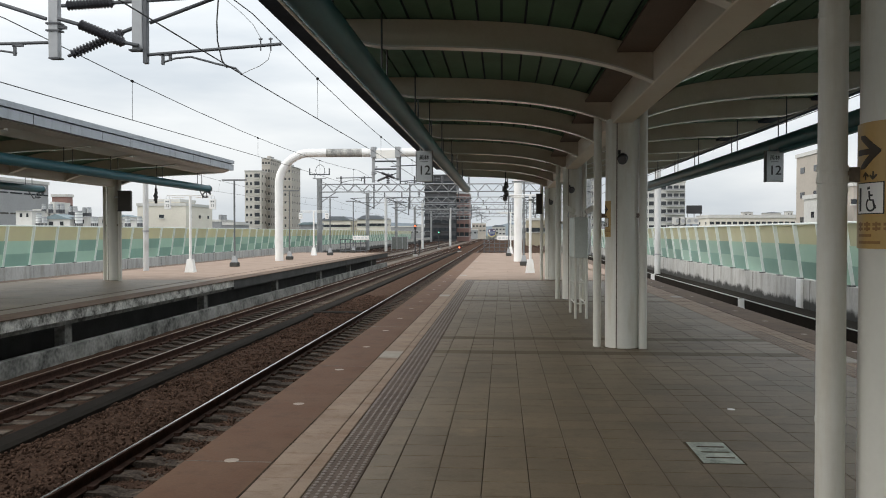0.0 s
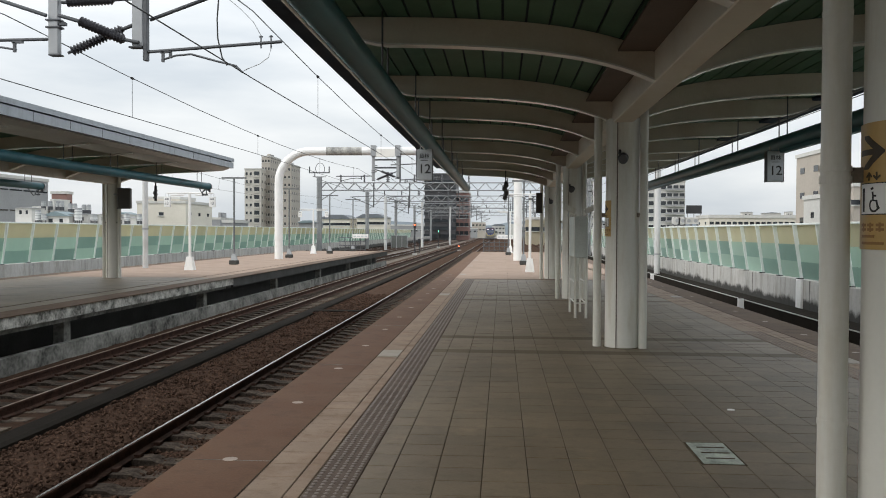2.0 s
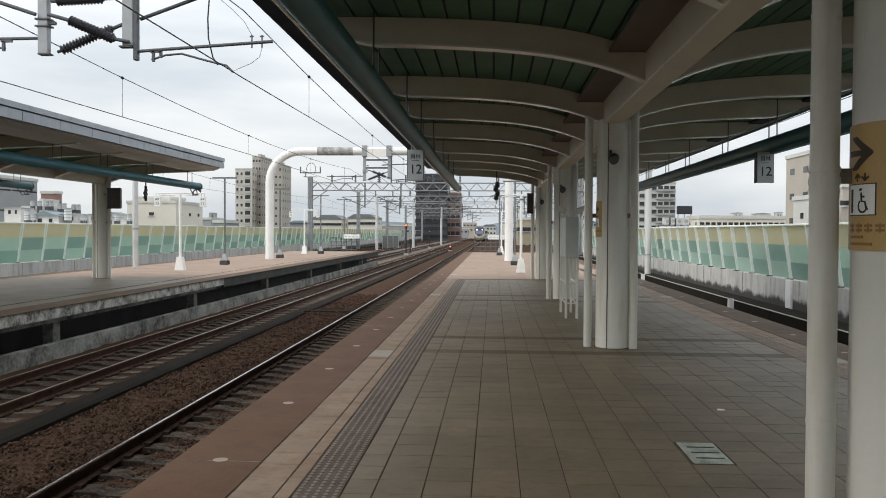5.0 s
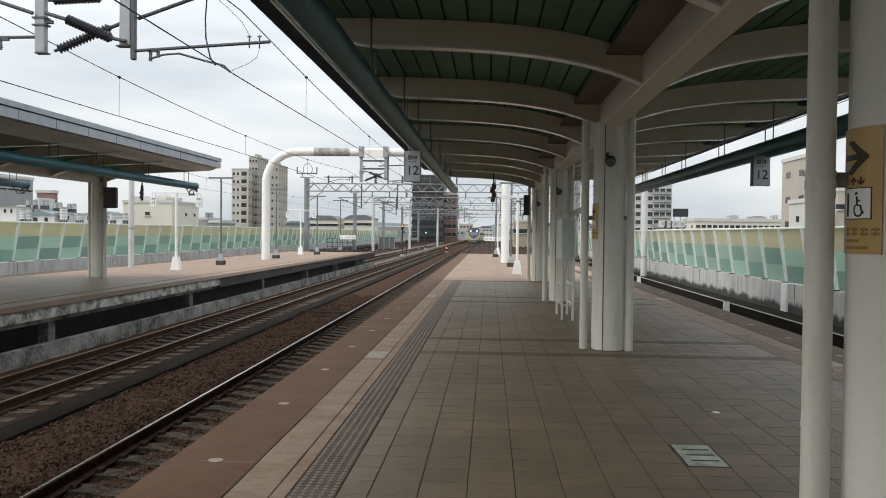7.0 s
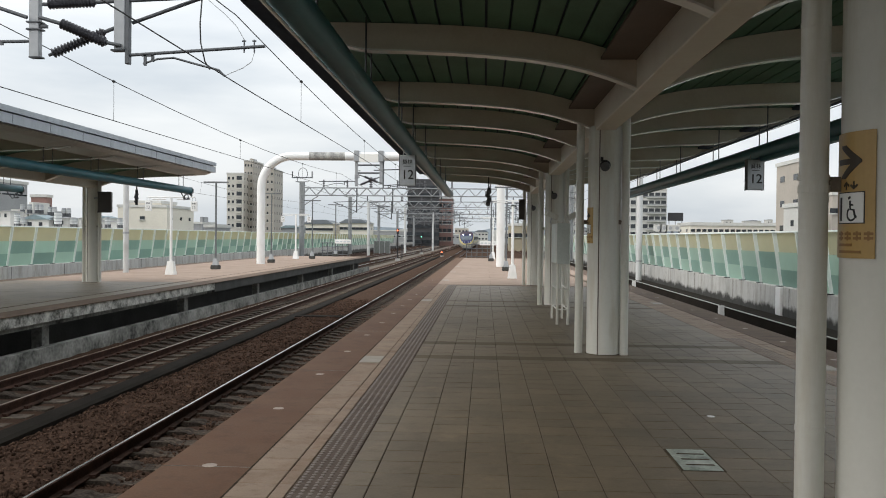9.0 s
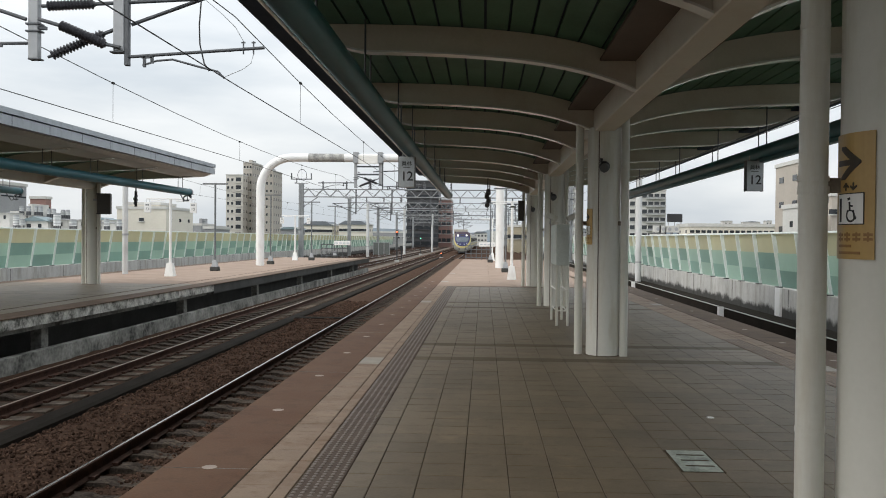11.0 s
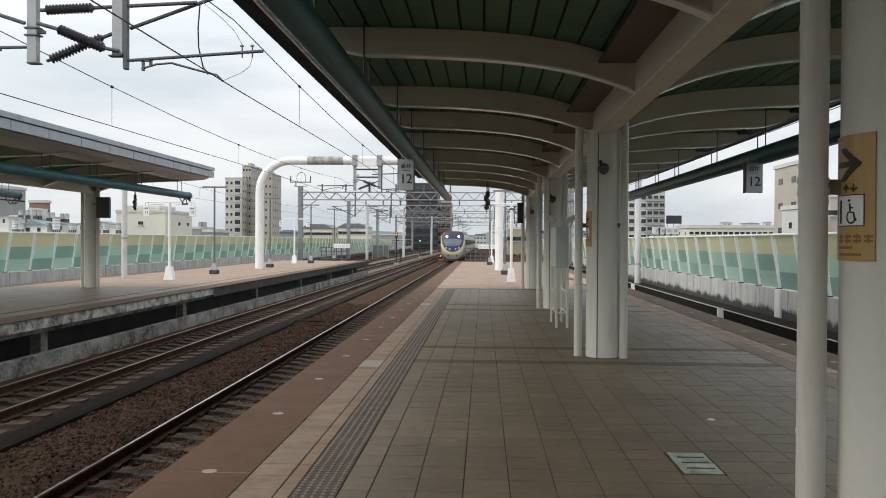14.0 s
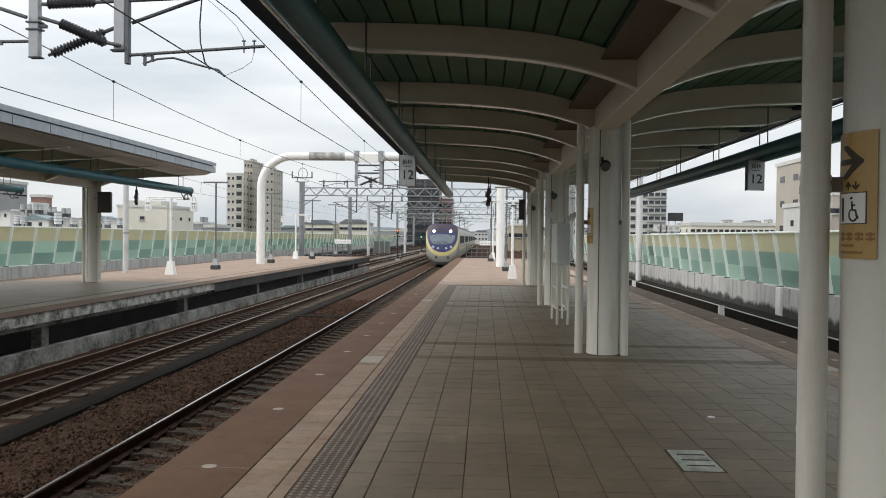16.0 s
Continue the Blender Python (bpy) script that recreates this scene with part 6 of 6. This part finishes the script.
building("office_tower", "dark glassy office tower behind the overhead lines", -22.6, -13.6, 245.0, 18.0, 17.9, "b_dark", 11, 6, 1.9, 1.0, "")
building("office_tower", "red-brown tiled tower beside the dark one", -14.1, -9.9, 250.0, 14.0, 12.9, "b_red", 8, 3, 1.2, 1.1, "")
building("apartment_block", "white apartment block with deep balconies", 57.0, 71.2, 335.0, 16.0, 21.0, "b_white", 9, 6, 1.9, 1.6, "box")
building("apartment_block", "white apartment block with deep balconies", 29.6, 40.8, 370.0, 16.0, 30.0, "b_white", 11, 5, 1.5, 1.4, "box")
building("warehouse", "long low cream building with a band of dark windows", 31.2, 46.5, 130.0, 8.0, 3.75, "b_cream", 1, 18, 0.62, 0.42, "", 0.75)
building("apartment_block", "cream rendered building with few windows", 41.3, 43.3, 112.0, 10.0, 12.0, "b_buff", 3, 2, 1.6, 0.8, "")
building("apartment_block", "cream building with small windows", 42.3, 45.5, 105.0, 10.0, 7.2, "b_buff", 3, 6, 1.1, 0.6, "")
building("apartment_block", "grey-white block at the roof edge", 36.8, 38.8, 100.0, 6.0, 5.6, "b_white", 2, 3, 0.9, 0.7, "")
building("house", "low grey roofline behind the screen", -47.3, -45.3, 140.0, 8.0, 2.8, "b_grey", 1, 4, 0.9, 0.5, "")
building("house", "low grey roofline behind the screen", -51.2, -46.8, 210.0, 8.0, 3.5, "b_grey", 1, 4, 0.9, 0.5, "gable")
building("house", "low white roofline behind the screen", -43.8, -30.4, 330.0, 12.0, 3.6, "b_grey", 1, 6, 1.2, 0.7, "")
building("house", "low yellowish building beyond the platform end", 4.9, 8.6, 170.0, 10.0, 4.0, "b_yellowish", 2, 5, 0.9, 0.8, "")
building("house", "long low white flat-roofed block crowded with rooftop sheds", -61.0, -40.8, 94.6, 13.4, 1.65, "b_white", 1, 14, 0.9, 0.5, "")
water_tank(-54.7, 96.0, 2.15, 0.32, 1.00, "pale steel water tank on a flat roof")
water_tank(-53.9, 96.0, 2.15, 0.39, 0.55, "pale steel water tank on a flat roof")
water_tank(-49.8, 96.0, 2.15, 0.42, 1.24, "pale steel water tank on a flat roof")
water_tank(-47.9, 96.0, 2.15, 0.39, 0.53, "pale steel water tank on a flat roof")
water_tank(-43.9, 96.0, 2.15, 0.29, 0.63, "pale steel water tank on a flat roof")
water_tank(-42.4, 96.0, 2.15, 0.29, 0.57, "pale steel water tank on a flat roof")
tin_shed(-52.6, 97.5, 2.15, 1.68, 1.5, 1.00, "roofteal", "small white rooftop shed with a low sheet roof")
tin_shed(-50.3, 98.5, 2.15, 1.14, 1.5, 1.22, "b_grey", "small white rooftop shed with a low sheet roof")
tin_shed(-57.4, 99.0, 2.15, 1.01, 1.5, 2.00, "b_grey", "small white rooftop shed with a low sheet roof")
water_tank(-58.55, 104.0, 4.03, 0.27, 0.45, "pale steel water tank on a shed roof")
water_tank(-57.65, 104.0, 4.03, 0.27, 0.45, "pale steel water tank on a shed roof")
tin_shed(-58.1, 104.0, 2.15, 0.91, 1.5, 1.83, "b_grey", "small white rooftop shed with a low sheet roof")
water_tank(-56.66, 104.0, 4.00, 0.27, 0.45, "pale steel water tank on a shed roof")
water_tank(-56.14, 104.0, 4.00, 0.27, 0.45, "pale steel water tank on a shed roof")
tin_shed(-56.4, 104.0, 2.15, 0.51, 1.5, 1.82, "b_grey", "small white rooftop shed with a low sheet roof")
water_tank(-54.99, 104.0, 3.72, 0.27, 0.45, "pale steel water tank on a shed roof")
water_tank(-54.41, 104.0, 3.72, 0.27, 0.45, "pale steel water tank on a shed roof")
tin_shed(-54.7, 104.0, 2.15, 0.58, 1.5, 1.54, "b_grey", "small white rooftop shed with a low sheet roof")
water_tank(-53.71, 105.0, 3.62, 0.27, 0.45, "pale steel water tank on a shed roof")
water_tank(-53.09, 105.0, 3.62, 0.27, 0.45, "pale steel water tank on a shed roof")
tin_shed(-53.4, 105.0, 2.15, 0.62, 1.5, 1.44, "b_grey", "small white rooftop shed with a low sheet roof")
tin_shed(-47.3, 99.0, 2.15, 0.76, 1.5, 1.24, "b_grey", "small white rooftop shed with a low sheet roof")
tin_shed(-45.4, 100.0, 2.15, 1.40, 1.5, 0.87, "b_grey", "small white rooftop shed with a low sheet roof")
tin_shed(-48.6, 106.0, 2.15, 0.89, 1.5, 1.40, "roofteal", "small white rooftop shed with a low sheet roof")
tin_shed(37.6, 133.0, 4.25, 0.75, 0.6, 0.45, "b_grey", "small grey rooftop cabin on the long building")
tin_shed(41.6, 134.0, 4.25, 1.3, 0.6, 0.35, "roofgrey", "low dark rooftop cabin on the long building")
tin_shed(43.9, 133.0, 4.25, 0.5, 0.5, 0.55, "b_grey", "small grey rooftop cabin on the long building")
rooftop_unit(25.9, 128.0, 2.55, "white rooftop air conditioner with a round fan")
rooftop_unit(26.7, 128.0, 2.55, "white rooftop air conditioner with a round fan")
rooftop_unit(27.6, 128.0, 2.55, "white rooftop air conditioner with a round fan")
rooftop_unit(28.6, 128.0, 2.55, "white rooftop air conditioner with a round fan")
building("house", "low flat white block carrying air conditioners", 25.4, 30.2, 127.0, 3.0, 2.05, "b_white", 1, 4, 0.9, 0.5, "")
rnd_town = random.Random(11)
for k in range(16):
    x0, w = -75 + 11 * k + rnd_town.uniform(-3, 3), rnd_town.uniform(7, 14)
    building("house", "hazy distant town house with small windows", x0, x0 + w, 640 + rnd_town.uniform(-60, 60), 12.0, rnd_town.uniform(3.0, 9.0), rnd_town.choice(["b_grey", "b_white", "b_buff"]), 2, 4, 1.4, 1.2, rnd_town.choice(["", "gable", ""]))
build_stones()
PLATFORM, PLATFORM_FAR = build_paving()
TRAIN = build_train()


def motions():
    # the train runs in at an even pace
    walk(TRAIN, [(t, pose(TRACKS[1], 74.0 + 14.0 * (16.0 - t), RAIL_Z)) for t in (0.0, 4.0, 8.0, 12.0, 16.0)])


motions()
